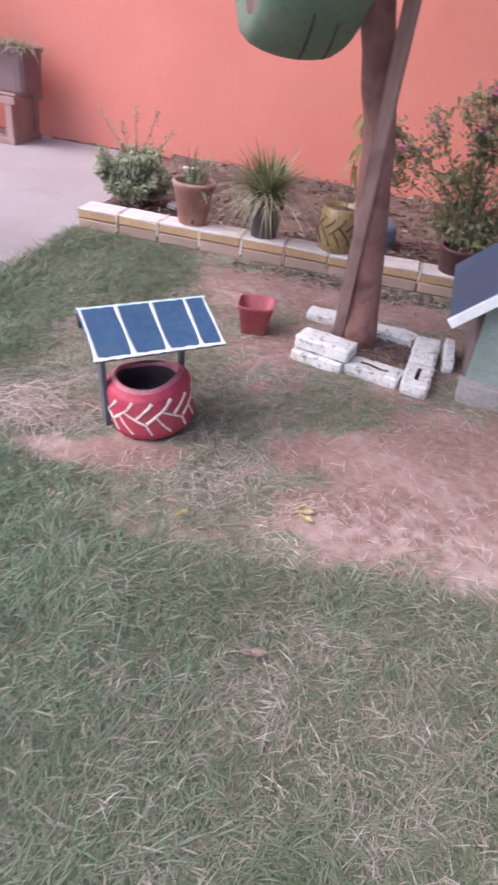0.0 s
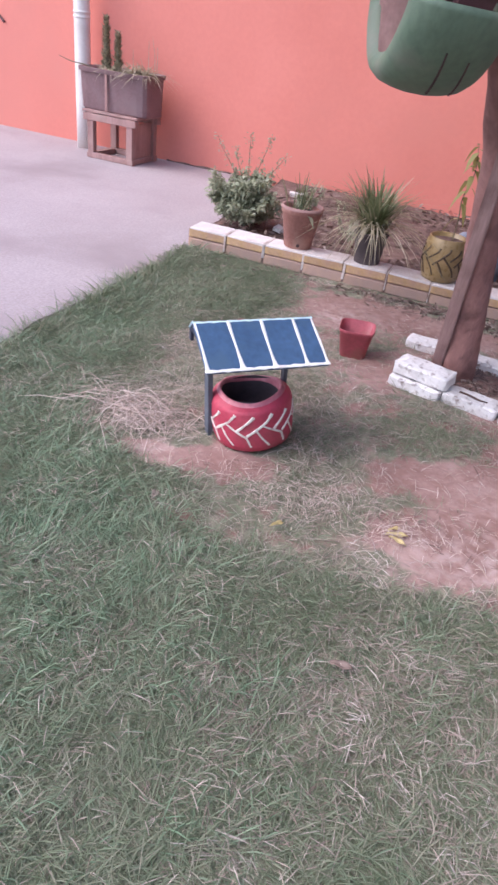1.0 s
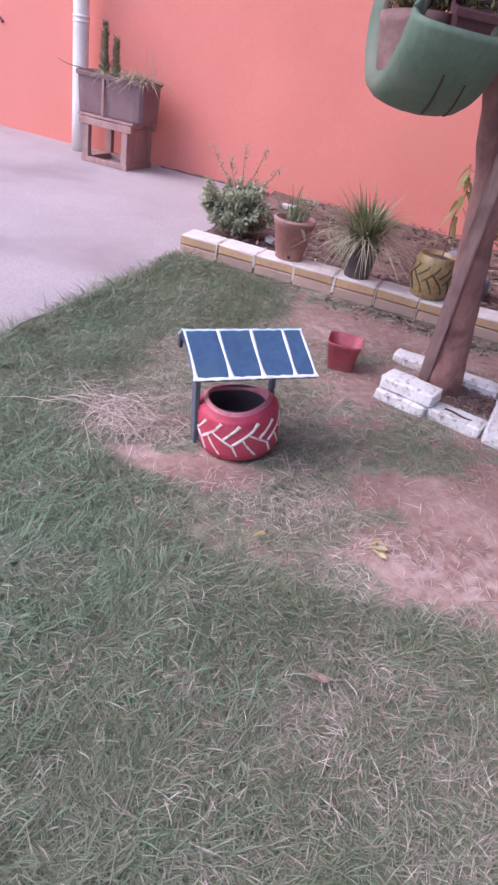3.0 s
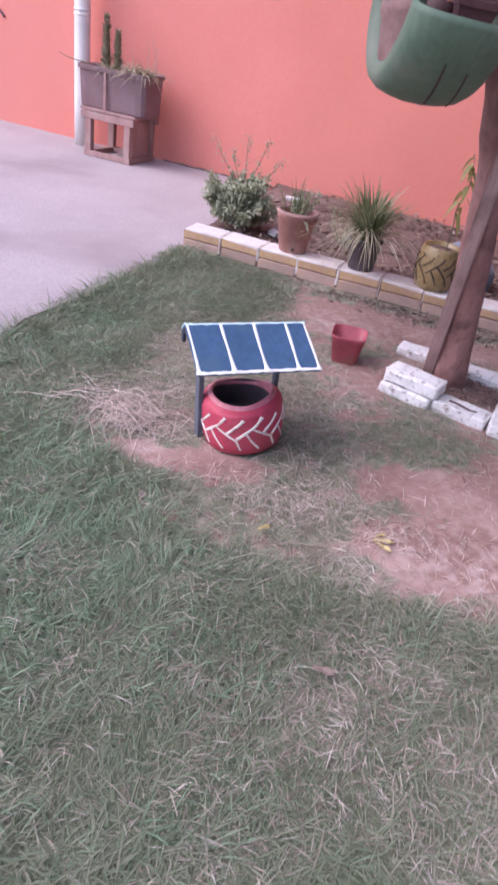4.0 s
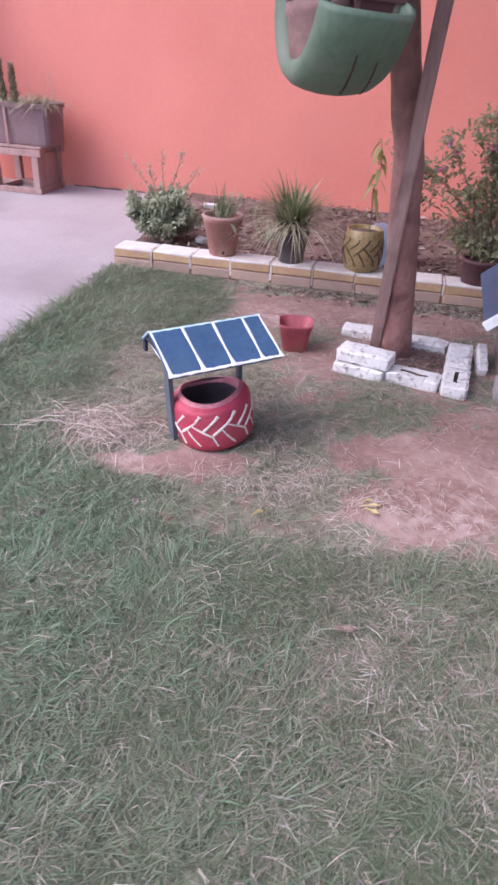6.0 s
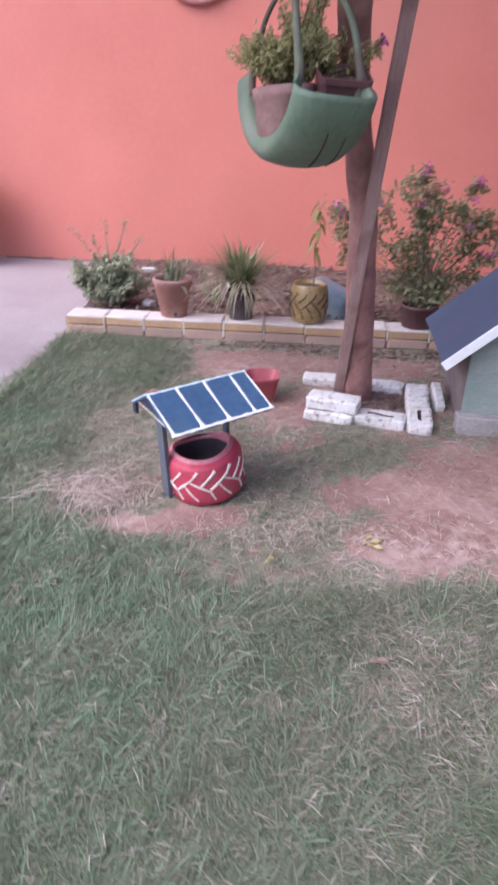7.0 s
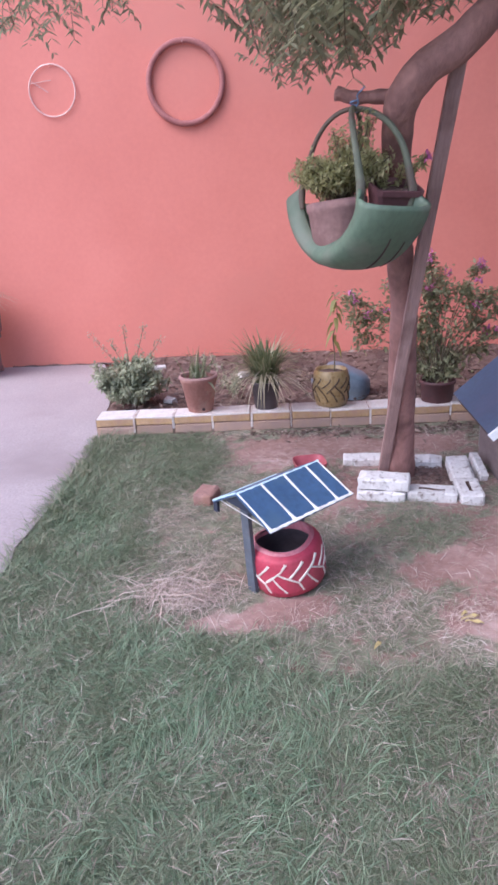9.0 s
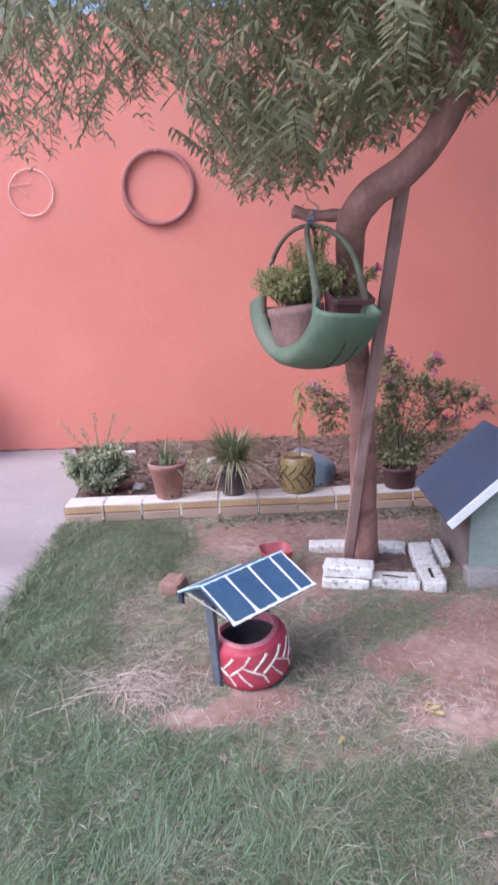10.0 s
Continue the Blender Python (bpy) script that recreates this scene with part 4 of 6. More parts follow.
def build_basket():
    """Hanging planter cut out of a tyre: the lower half is the bowl, the two beads are drawn up into handles."""
    c = Vector((-0.306, 0.485, 1.213))
    basket = empty("hanging_planter", pose(*c, 0, 4.5, 0), "hanging planter cut from a green painted tyre", "planter")
    ax = Vector((-math.sin(radians(62)), -math.cos(radians(62)), 0))
    tg = Vector((ax.y, -ax.x, 0))
    R, half, bead, cut = 0.248, 0.118, 0.152, 0.10

    def at(ang, r, w):
        return tg * (r * math.cos(ang)) + Vector((0, 0, 0.885 * r * math.sin(ang))) + ax * w

    def splay(ang, r):
        """The cut ends of the tyre spring outwards."""
        u = max(0.0, 1 - min(ang - math.pi - cut, 2 * math.pi - cut - ang) / 1.15)
        return tg * (r * math.cos(ang) * 0.125 * u ** 1.2)

    wall_ = [(bead, 0.089), (0.166, 0.107), (0.192, half + 0.003), (0.214, half - 0.004), (0.231, 0.094), (0.241, 0.062), (R - 0.001, 0.024)]
    section = [(q, -w) for q, w in wall_] + [(q, w) for q, w in wall_[::-1]]
    bm = bmesh.new()
    outer, inner = [], []
    n = 40
    for i in range(n + 1):
        ang = math.pi + cut + (math.pi - 2 * cut) * i / n
        # at the cut the sidewalls sweep up into the beads
        sweep = max(0, 1 - min(i, n - i) / 2.5) ** 1.5
        lift = [Vector((0, 0, sweep * h)) for h in (0.05, 0.032, 0.013, 0.004, 0.001, 0, 0, 0, 0, 0.001, 0.004, 0.013, 0.032, 0.05)]
        outer.append([bm.verts.new(at(ang, r, w) + splay(ang, r) + h) for (r, w), h in zip(section, lift)])
        inner.append([bm.verts.new(at(ang, r - 0.012 if 1 < k < 12 else r + 0.004, w * 0.9) + splay(ang, r) + lift[k]) for k, (r, w) in enumerate(section)])
    for g in (outer, inner):
        for p, q in zip(g, g[1:]):
            for k in range(len(section) - 1):
                bm.faces.new((p[k], q[k], q[k + 1], p[k + 1]))
    for k in (0, len(section) - 1):
        for i in range(n):
            bm.faces.new((outer[i][k], outer[i + 1][k], inner[i + 1][k], inner[i][k]))
    for i in (0, n):
        for k in range(len(section) - 1):
            bm.faces.new((outer[i][k], outer[i][k + 1], inner[i][k + 1], inner[i][k]))
    part("bowl", bm, BASKET, basket, "green painted lower half of a tyre", smooth=True)
    # tread grooves on the outside, laid on as dark tubes
    for a0, a1, w0, w1 in ((1.39, 1.17, -0.013, 0.01), (1.41, 1.19, -0.075, -0.05)):
        pts = []
        for t in np.linspace(0, 1, 9):
            w = w0 + (w1 - w0) * t
            r = float(np.interp(abs(w), [0, 0.024, 0.062, 0.094, 0.114], [R, R - 0.001, 0.241, 0.231, 0.214]))
            pts.append((*(at(math.pi * (a0 + (a1 - a0) * t), r, w) + splay(math.pi * (a0 + (a1 - a0) * t), r)), 0.0036 * (1 - 0.4 * t)))
        part("tread_groove", tube(pts, 6), DARK_RECESS, basket, "dark tread groove")
    apex = Vector((-0.326, 0.475, 1.462)) - c
    for sg in (-1, 1):
        for e in (-1, 1):
            end = math.pi + cut if e < 0 else 2 * math.pi - cut
            p0 = at(end, bead + 0.004, sg * 0.09) + splay(end, bead) + Vector((0, 0, 0.04))
            pts = [(*(at(end - e * a_, bead + 0.006, sg * 0.09) + splay(end - e * a_, bead) + Vector((0, 0, up_))), r_) for a_, up_, r_ in ((0.22, 0.004, 0.008), (0.1, 0.012, 0.011))]
            for t in np.linspace(0, 1, 13):
                w = 0.0105 + 0.0065 * math.exp(-t / 0.22)
                flare = tg * (bead * (-0.16 if e < 0 else 0.06)) * math.sin(math.pi * t) * (1 - t) + ax * sg * 0.03 * math.sin(math.pi * t) + Vector((0, -0.035 if e < 0 else 0, 0)) * math.sin(math.pi * t)
                q = p0.lerp(apex, t ** 0.9) + flare
                q.z = p0.z + (apex.z - p0.z) * math.sin(t * math.pi / 2) ** 0.95
                pts.append((*q, w * (0.82 if e < 0 else 0.64)))
            part("handle", tube([tuple(q) for q in spline(pts, 3)], 10), HANDLE if e < 0 or sg < 0 else BARE_BEAD, basket, "tyre bead drawn up as a handle", smooth=True)
    knot = [(*(apex + Vector((0.012 * math.cos(t), 0.012 * math.sin(t), 0.0025 * t - 0.008))), 0.0028) for t in np.linspace(0, 12, 40)]
    part("string_knot", tube(knot, 6), STRING, basket, "blue string tied round the handles")
    up = [(*(apex + Vector((0.006 * math.sin(k) + 0.02 * k / 8, 0.006 * math.cos(k) - 0.012, 0.0 + 0.06 * k / 8))), 0.0024) for k in range(9)]
    part("string", tube(up, 6), STRING, basket)
    # two pots in the bowl
    clay = empty("flower_pot", pose(c.x - 0.04, c.y + 0.0, c.z - 0.185, -3, 4, 118) @ Matrix.Diagonal((1.32, 1.0, 1.0, 1)), "pale pink clay pot wedged in the hanging planter", "plant pot")
    part("pot_body", lathe([(0.0, 0.0), (0.07, 0.0), (0.075, 0.006), (0.083, 0.15), (0.088, 0.155), (0.088, 0.18), (0.083, 0.181), (0.078, 0.16), (0.0, 0.155)], 32), PINK_POT, clay, smooth=True)
    box_pot = empty("plant_box", pose(c.x + 0.1, c.y - 0.045, c.z - 0.078, 20, 3, 14), "maroon plastic plant box in the hanging planter", "plant pot")
    bm = bmesh.new()
    rings = []
    for sx, sy, z in ((0.05, 0.045, 0.0), (0.066, 0.06, 0.098), (0.073, 0.067, 0.1), (0.074, 0.068, 0.116), (0.068, 0.062, 0.117), (0.062, 0.056, 0.1)):
        ring = []
        for i in range(32):
            a = 2 * math.pi * (i + 0.5) / 32
            k = 1 / (abs(math.cos(a)) ** 9 + abs(math.sin(a)) ** 9) ** (1 / 9)
            ring.append(bm.verts.new((sx * math.cos(a) * k, sy * math.sin(a) * k, z)))
        rings.append(ring)
    for p, q in zip(rings, rings[1:]):
        for i in range(32):
            bm.faces.new((p[i], p[(i + 1) % 32], q[(i + 1) % 32], q[i]))
    bm.faces.new(rings[0][::-1])
    part("pot_body", bm, MAROON, box_pot)
    bm = bmesh.new()
    bm.faces.new([bm.verts.new((v.x * 0.99, v.y * 0.99, 0.094 + 0.003 * math.sin(7 * v.x * 20))) for v in [Vector((0.062 * math.cos(t), 0.056 * math.sin(t), 0)) for t in np.linspace(0, 2 * math.pi, 20, endpoint=False)]])
    part("soil", bm, BED_SOIL, box_pot, "dry soil")

    def feathery(name, label, centre, spread, n, mat, leaf=(0.012, 0.022), up=0.6, sag=0.2):
        thing = empty(name, Matrix.Translation(centre), label, "plant")
        st, B, D, L, W = bmesh.new(), [], [], [], []
        for k in range(n):
            a = RNG.uniform(0, 2 * math.pi)
            ln = RNG.uniform(0.5, 1.0) * spread
            p0 = Vector((RNG.normal(0, 0.02), RNG.normal(0, 0.02), 0))
            dr = Vector((math.cos(a), math.sin(a), up + RNG.uniform(-0.2, 0.9))).normalized()
            pts = []
            for t in np.linspace(0, 1, 7):
                q = p0 + dr * ln * t - Vector((0, 0, sag * ln * t * t))
                pts.append((*q, 0.0013))
                if t > 0.2:
                    for _ in range(10):
                        B.append((*(q + Vector(RNG.normal(0, 0.006, 3))),))
                        D.append(RNG.normal(0, 1, 3) + np.array([0, 0, 0.2]))
                        L.append(RNG.uniform(*leaf))
                        W.append(RNG.uniform(0.005, 0.009))
            add_tube(st, pts, 4, caps=False)
        part("stalk", st, STEM, thing)
        v, f = leaf_set(B, D, L, W, 0.2, RNG.uniform(-1, 1, len(B)), 2)
        raw("foliage", v, f, mat, thing)
        return thing

    feathery("fern", "bushy light green fern in the hanging planter", c + Vector((-0.04, -0.01, -0.01)), 0.215, 240, FERN, leaf=(0.010, 0.019), up=1.1, sag=0.25)
    feathery("fern", "tall thin fern fronds reaching the planter's handles", c + Vector((0.0, 0.01, 0.03)), 0.25, 34, FERN, leaf=(0.009, 0.016), up=2.8, sag=0.1)
    sprig = feathery("small_plant", "sparse little plant with one magenta flower in the plant box", c + Vector((0.125, -0.03, 0.0)), 0.14, 6, FERN, up=1.6, sag=0.1)
    tip = Vector((0.085, -0.02, 0.105))
    part("stalk", tube([tuple(q) for q in spline([(0.02, 0, 0.0, 0.002), (0.04, -0.01, 0.06, 0.002), (*tip, 0.0015)], 6)], 5), STEM, sprig)
    k = 40
    v, f = leaf_set(np.array(tip) - RNG.uniform(0, 0.7, (k, 1)) * np.array((0.05, -0.01, 0.05)) + RNG.normal(0, 0.005, (k, 3)), RNG.normal(0, 1, (k, 3)), RNG.uniform(0.015, 0.03, k), RNG.uniform(0.008, 0.013, k), 0.2, RNG.uniform(-1, 1, k), 2)
    raw("leaves", v, f, FERN, sprig)
    k = 26
    v, f = leaf_set(np.array(tip) + RNG.normal(0, 0.005, (k, 3)), RNG.normal(0, 1, (k, 3)) + np.array((0.6, 0, 0.5)), RNG.uniform(0.014, 0.024, k), RNG.uniform(0.008, 0.012, k), 0.1, None, 2)
    raw("bloom", v, f, FLOWER, sprig)
    return feathery


feathery = build_basket()


def build_doghouse():
    """Small green kennel: navy gabled roof with white verges, scalloped door frame, white ramp."""
    m = pose(0.593, 1.135, 0, 0, 0, 0.6)
    house = empty("dog_house", m, "small sage green dog house with a navy gabled roof", "dog house")
    w, dep, ez, rz, hw, hl = 0.446, 0.47, 0.291, 0.588, 0.335, 0.309
    pitch, door_x = (rz - ez) / hw, 0.062
    part("base", box((w + 0.04, 0.075, 0.09), (0, -dep / 2 - 0.018, 0.022), 0.006, rough=0.003), BASE_BLOCK, house, "rough whitish base block")
    part("skirt", box((w, dep - 0.06, 0.08), (0, 0.026, 0.022), 0.004), SIDE_WOOD, house, "dark grey-brown skirt")
    # front wall of boards round the doorway
    f = -dep / 2
    for i in range(8):
        z0, z1 = 0.048 + i * 0.062, 0.048 + i * 0.062 + 0.0615
        reach = min(w / 2, (rz - 0.012 - z1) / pitch)
        if reach < 0.03:
            continue
        if z0 < 0.262:
            for x0, x1 in ((-w / 2, door_x - 0.105), (door_x + 0.105, w / 2)):
                part("board", box((x1 - x0, 0.014, z1 - z0), ((x0 + x1) / 2, f, (z0 + z1) / 2), 0.0008), SAGE, house)
        else:
            part("board", box((2 * reach, 0.014, z1 - z0), (0, f, (z0 + z1) / 2), 0.0008), SAGE, house)
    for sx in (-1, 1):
        part("side_wall", box((0.014, dep - 0.016, 0.325), (sx * (w / 2 - 0.006), 0, 0.2055), 0.002), SIDE_WOOD, house, "dark grey-brown side wall")
    bm = bmesh.new()
    tri = [(-w / 2, 0.045), (w / 2, 0.045), (w / 2, 0.365), (0, 0.57), (-w / 2, 0.365)]
    a = [bm.verts.new((x, dep / 2 - 0.014, z)) for x, z in tri]
    b = [bm.verts.new((x, dep / 2, z)) for x, z in tri]
    bm.faces.new(a)
    bm.faces.new(b[::-1])
    for i in range(5):
        bm.faces.new((a[i], a[(i + 1) % 5], b[(i + 1) % 5], b[i]))
    part("rear_wall", bm, SAGE, house)
    part("floor_board", box((w - 0.04, dep - 0.04, 0.01), (0, 0, 0.069), 0.001), DARK_WOOD, house)
    for i in range(5):
        part("inner_board", box((w - 0.04, 0.012, 0.052), (0, f + 0.15, 0.10 + 0.055 * i), 0.002), INNER_BOARD, house, "pale grey boards inside")
    run = math.hypot(hw, rz - ez)
    ang = math.degrees(math.atan2(rz - ez, hw))
    for sx in (-1, 1):
        bm = box((run, 2 * hl, 0.014), (0, 0, 0), 0.002)
        bm.transform(pose(sx * hw / 2, 0, (rz + ez) / 2, 0, sx * ang, 0))
        roof = part("roof_panel", bm, ROOF_NAVY, house, "slate-blue painted roof panel")
        bm = box((run, 0.016, 0.034), (0, 0, 0), 0.002)
        bm.transform(pose(sx * hw / 2, -hl - 0.009, (rz + ez) / 2 - 0.008, 0, sx * ang, 0))
        part("verge_board", bm, VERGE, roof, "white verge board")
        bm = box((0.008, 2 * hl - 0.02, 0.03), (sx * (hw - 0.02), 0, ez - 0.012), 0.001)
        part("eave_batten", bm, DARK_WOOD, roof)
    # scalloped frame round the doorway
    door = part("door_frame", box((0.012, 0.012, 0.205), (door_x - 0.108, f - 0.012, 0.165), 0.001), WHITE_PAINT, house, "white scalloped door frame")
    part("jamb", box((0.012, 0.012, 0.205), (door_x + 0.108, f - 0.012, 0.165), 0.001), WHITE_PAINT, door)
    part("lintel", box((0.23, 0.012, 0.012), (door_x, f - 0.012, 0.268), 0.001), WHITE_PAINT, door)

    def scallop(x, z, deg):
        bm = bmesh.new()
        ring = [(0.0155 * math.cos(t), 0.0155 * math.sin(t)) for t in np.linspace(0, math.pi, 9)]
        a = [bm.verts.new((u, -0.006, v)) for u, v in ring]
        b = [bm.verts.new((u, 0.006, v)) for u, v in ring]
        bm.faces.new(a[::-1])
        bm.faces.new(b)
        for i in range(9):
            bm.faces.new((a[i], a[(i + 1) % 9], b[(i + 1) % 9], b[i]))
        bm.transform(pose(x, f - 0.012, z, 0, deg, 0))
        part("scallop", bm, WHITE_PAINT, door)

    for i in range(7):
        scallop(door_x - 0.115, 0.076 + 0.0305 * i, -90)
        scallop(door_x + 0.115, 0.076 + 0.0305 * i, 90)
        scallop(door_x - 0.093 + 0.031 * i, 0.274, 0)
    ramp_ = empty("ramp", pose(0.617, 0.7, 0, 0, 0, 1), "white painted board ramp at the dog house door", "ramp")
    part("plank", box((0.2, 0.205, 0.018), (0, -0.02, 0.032), 0.004, (13, 0, 0), 0.002), WHITE_PAINT, ramp_, "scuffed white board")
    part("sill_board", box((0.215, 0.1, 0.03), (0, 0.128, 0.062), 0.004, (0, 0, 0), 0.002), BASE_BLOCK, ramp_, "dusty pale sill board")
    for x in (-0.08, 0.08):
        part("block", box((0.04, 0.07, 0.05), (x, 0.12, 0.022), 0.003), BASE_BLOCK, ramp_)


build_doghouse()


# ---------------------------------------------------------------- planting bed
def curb_y(x):
    return 1.775 + 0.045 * (x + 1.66)


def strap_plant(name, label, m, n, length, width, mat, lean=0.5, droop=(0.4, 1.2)):
    thing = empty(name, m, label, "plant")
    strap_blades("foliage", thing, n, length, width, mat, lean, droop)
    return thing


def strap_blades(name, thing, n, length, width, mat, lean, droop):
    a = RNG.uniform(0, 2 * np.pi, n)
    tilt = lean * RNG.uniform(0.05, 1, n) ** 0.8
    d = np.stack([np.cos(a) * tilt, np.sin(a) * tilt, np.ones(n)], 1)
    b = np.stack([RNG.normal(0, 0.02, n), RNG.normal(0, 0.02, n), np.zeros(n)], 1)
    # long leaves bend over in an arc
    L = length * RNG.uniform(0.55, 1.05, n)
    d /= np.linalg.norm(d, axis=1, keepdims=True)
    side = np.cross(d, [0, 0, 1.0])
    side /= np.maximum(np.linalg.norm(side, axis=1, keepdims=True), 1e-3)
    out = np.stack([np.cos(a), np.sin(a), np.zeros(n)], 1)
    k = RNG.uniform(*droop, n)[:, None]
    rows = []
    seg = 6
    for i in range(seg + 1):
        t = i / seg
        p = b + d * (L * t)[:, None] * (1 - 0.15 * t) + out * (L[:, None] * k * 0.5 * t * t) - np.array([0, 0, 1.0]) * (L[:, None] * k * 0.55 * t ** 2.4)
        w = width * (1 - 0.9 * t ** 2) * 0.5
        rows += [p - side * w, p + side * w]
    v = np.stack(rows, 1).reshape(-1, 3)
    kk = 2 * (seg + 1)
    f = np.concatenate([np.stack([np.arange(n) * kk + 2 * i + o for o in (0, 1, 3, 2)], 1) for i in range(seg)])
    raw(name, v, f, mat, thing, True)


def build_bed_things():
    clay = empty("flower_pot", pose(-1.07, 1.905, 0.112), "weathered terracotta pot standing on the white curb", "plant pot")
    part("pot_body", lathe([(0.0, 0.004), (0.066, 0.0), (0.071, 0.004), (0.1, 0.172), (0.1055, 0.177), (0.11, 0.205), (0.106, 0.209), (0.099, 0.2), (0.092, 0.17), (0.0, 0.165)], 44, 0.004), TERRACOTTA, clay, smooth=True)
    part("rim", lathe([(0.0955, 0.196), (0.099, 0.211), (0.107, 0.212), (0.1125, 0.2)], 44, 0.004), PINK_POT, clay, "pale worn rim", smooth=True)
    # solid dark disc: the shade inside the hole put into its colour
    part("drain_hole", tube([(0.028, -0.072, 0.024, 0.009), (0.029, -0.0765, 0.024, 0.0085)], 10), DARK_RECESS, clay)
    part("soil", lathe([(0.0, 0.186), (0.05, 0.184), (0.0945, 0.178)], 30, 0.01), BED_SOIL, clay, "dry soil")
    lily = strap_plant("potted_lily", "thin green lily growing in the terracotta pot", pose(-1.08, 1.905, 0.285), 18, 0.31, 0.0075, LILY, 0.5, (0.0, 0.3))
    feathery("potted_weed", "soft light green weed sprouting in the terracotta pot", Vector((-1.06, 1.92, 0.29)), 0.17, 6, WEED, leaf=(0.016, 0.028), up=2.4, sag=0.15)
    v, f = leaf_set([(0.045, -0.05, 0.02)], [(0.7, -0.5, 0.25)], [0.095], [0.03], 0.9, np.array([0.3]), 3)
    raw("leaf", v, f, WEED, lily)
    feathery("bed_weed", "spindly light green weed growing in the bed", Vector((-0.93, 2.35, 0.05)), 0.27, 9, WEED, leaf=(0.014, 0.026), up=2.2, sag=0.15)
    dark = empty("flower_pot", pose(-0.69, 1.92, 0.112) @ Matrix.Diagonal((1.16, 1.16, 1, 1)), "dark plastic nursery pot on the white curb", "plant pot")
    part("pot_body", lathe([(0.0, 0.004), (0.052, 0.0), (0.056, 0.004), (0.07, 0.145), (0.075, 0.147), (0.075, 0.16), (0.069, 0.16), (0.064, 0.14), (0.0, 0.138)], 36, 0.004), DARK_PLASTIC, dark, smooth=True)
    turf = strap_plant("lily_turf", "dense arching lily turf with pale dry blades", pose(-0.69, 1.92, 0.25), 290, 0.44, 0.010, LILY, 0.68, (0.1, 0.8))
    strap_blades("dry_foliage", turf, 120, 0.34, 0.0085, DRY_BLADE, 0.75, (1.2, 2.0))
    y = empty("flower_pot", pose(-0.318, 1.945, 0.112) @ Matrix.Diagonal((1.0, 1.0, 1.02, 1)), "mustard yellow pot moulded with a brown tyre tread", "plant pot")
    prof = [(0.0, 0.004), (0.078, 0.0), (0.088, 0.006), (0.099, 0.045), (0.104, 0.10), (0.103, 0.15), (0.097, 0.185), (0.091, 0.2), (0.089, 0.205), (0.083, 0.203), (0.081, 0.18), (0.0, 0.175)]
    part("pot_body", lathe(prof, 44, 0.008), POT_YELLOW, y, smooth=True)
    zs, rs = [q[1] for q in prof[1:8]], [q[0] for q in prof[1:8]]
    for i in range(6):
        a = 2 * math.pi * i / 6 - 1.15
        for pts in ([(a, 0.168), (a - 0.12, 0.145), (a - 0.72, 0.085)], [(a - 0.5, 0.165), (a - 0.6, 0.145), (a - 0.98, 0.112)], [(a - 0.25, 0.125), (a + 0.22, 0.075), (a + 0.4, 0.038)], [(a - 0.5, 0.1), (a - 0.3, 0.07), (a - 0.12, 0.036)]):
            ln = []
            for q in spline(pts, 4):
                r = float(np.interp(q[1], zs, rs)) - 0.0008
                ln.append((r * math.cos(q[0]), r * math.sin(q[0]), q[1], 0.0048))
            part("tread_groove", tube(ln, 6), POT_GROOVE, y)
    part("soil", lathe([(0.0, 0.19), (0.05, 0.188), (0.0835, 0.184)], 30, 0.01), BED_SOIL, y, "dark soil")
    sap = empty("sapling", pose(-0.30, 1.945, 0.28), "thin young sapling with small drooping green leaves", "plant")
    pts = spline([(0, 0, 0, 0.004), (0.004, 0, 0.12, 0.0035), (-0.004, 0.0, 0.22, 0.003), (0.02, 0, 0.33, 0.0025), (0.006, 0, 0.45, 0.0018)], 6)
    part("stem", tube([tuple(p) for p in pts], 6), STEM, sap)
    B, D = [], []
    for k, z in enumerate((0.13, 0.2, 0.23, 0.255, 0.28, 0.305, 0.325, 0.35, 0.37, 0.39, 0.41, 0.425, 0.44, 0.45)):
        a = 2.4 * k + 2.9
        B.append((0.012 * smooth(0.2, 0.33, z), 0, z))
        D.append((math.cos(a), math.sin(a), 0.2))
    for q, d in zip(B, D):
        v, f = leaf_set([q], [d], [RNG.uniform(0.05, 0.075)], [RNG.uniform(0.02, 0.029)], 1.5, np.array([RNG.uniform(-0.5, 0.5)]), 3)
        raw("leaf", v, f, SAPLING, sap)
    # dark pot with the flowering shrub
    dp = empty("flower_pot", pose(0.281, 1.965, 0.078), "dark maroon plastic pot holding the flowering shrub", "plant pot")
    part("pot_body", lathe([(0.0, 0.004), (0.078, 0.0), (0.084, 0.005), (0.094, 0.135), (0.10, 0.137), (0.10, 0.155), (0.094, 0.155), (0.088, 0.135), (0.0, 0.13)], 40, 0.008), DARK_MAROON, dp, smooth=True)
    shrub = empty("flowering_shrub", pose(0.281, 1.98, 0.2), "leggy flowering shrub with small magenta blooms", "shrub")
    st, B, D, L, W, fb, fd = bmesh.new(), [], [], [], [], [], []
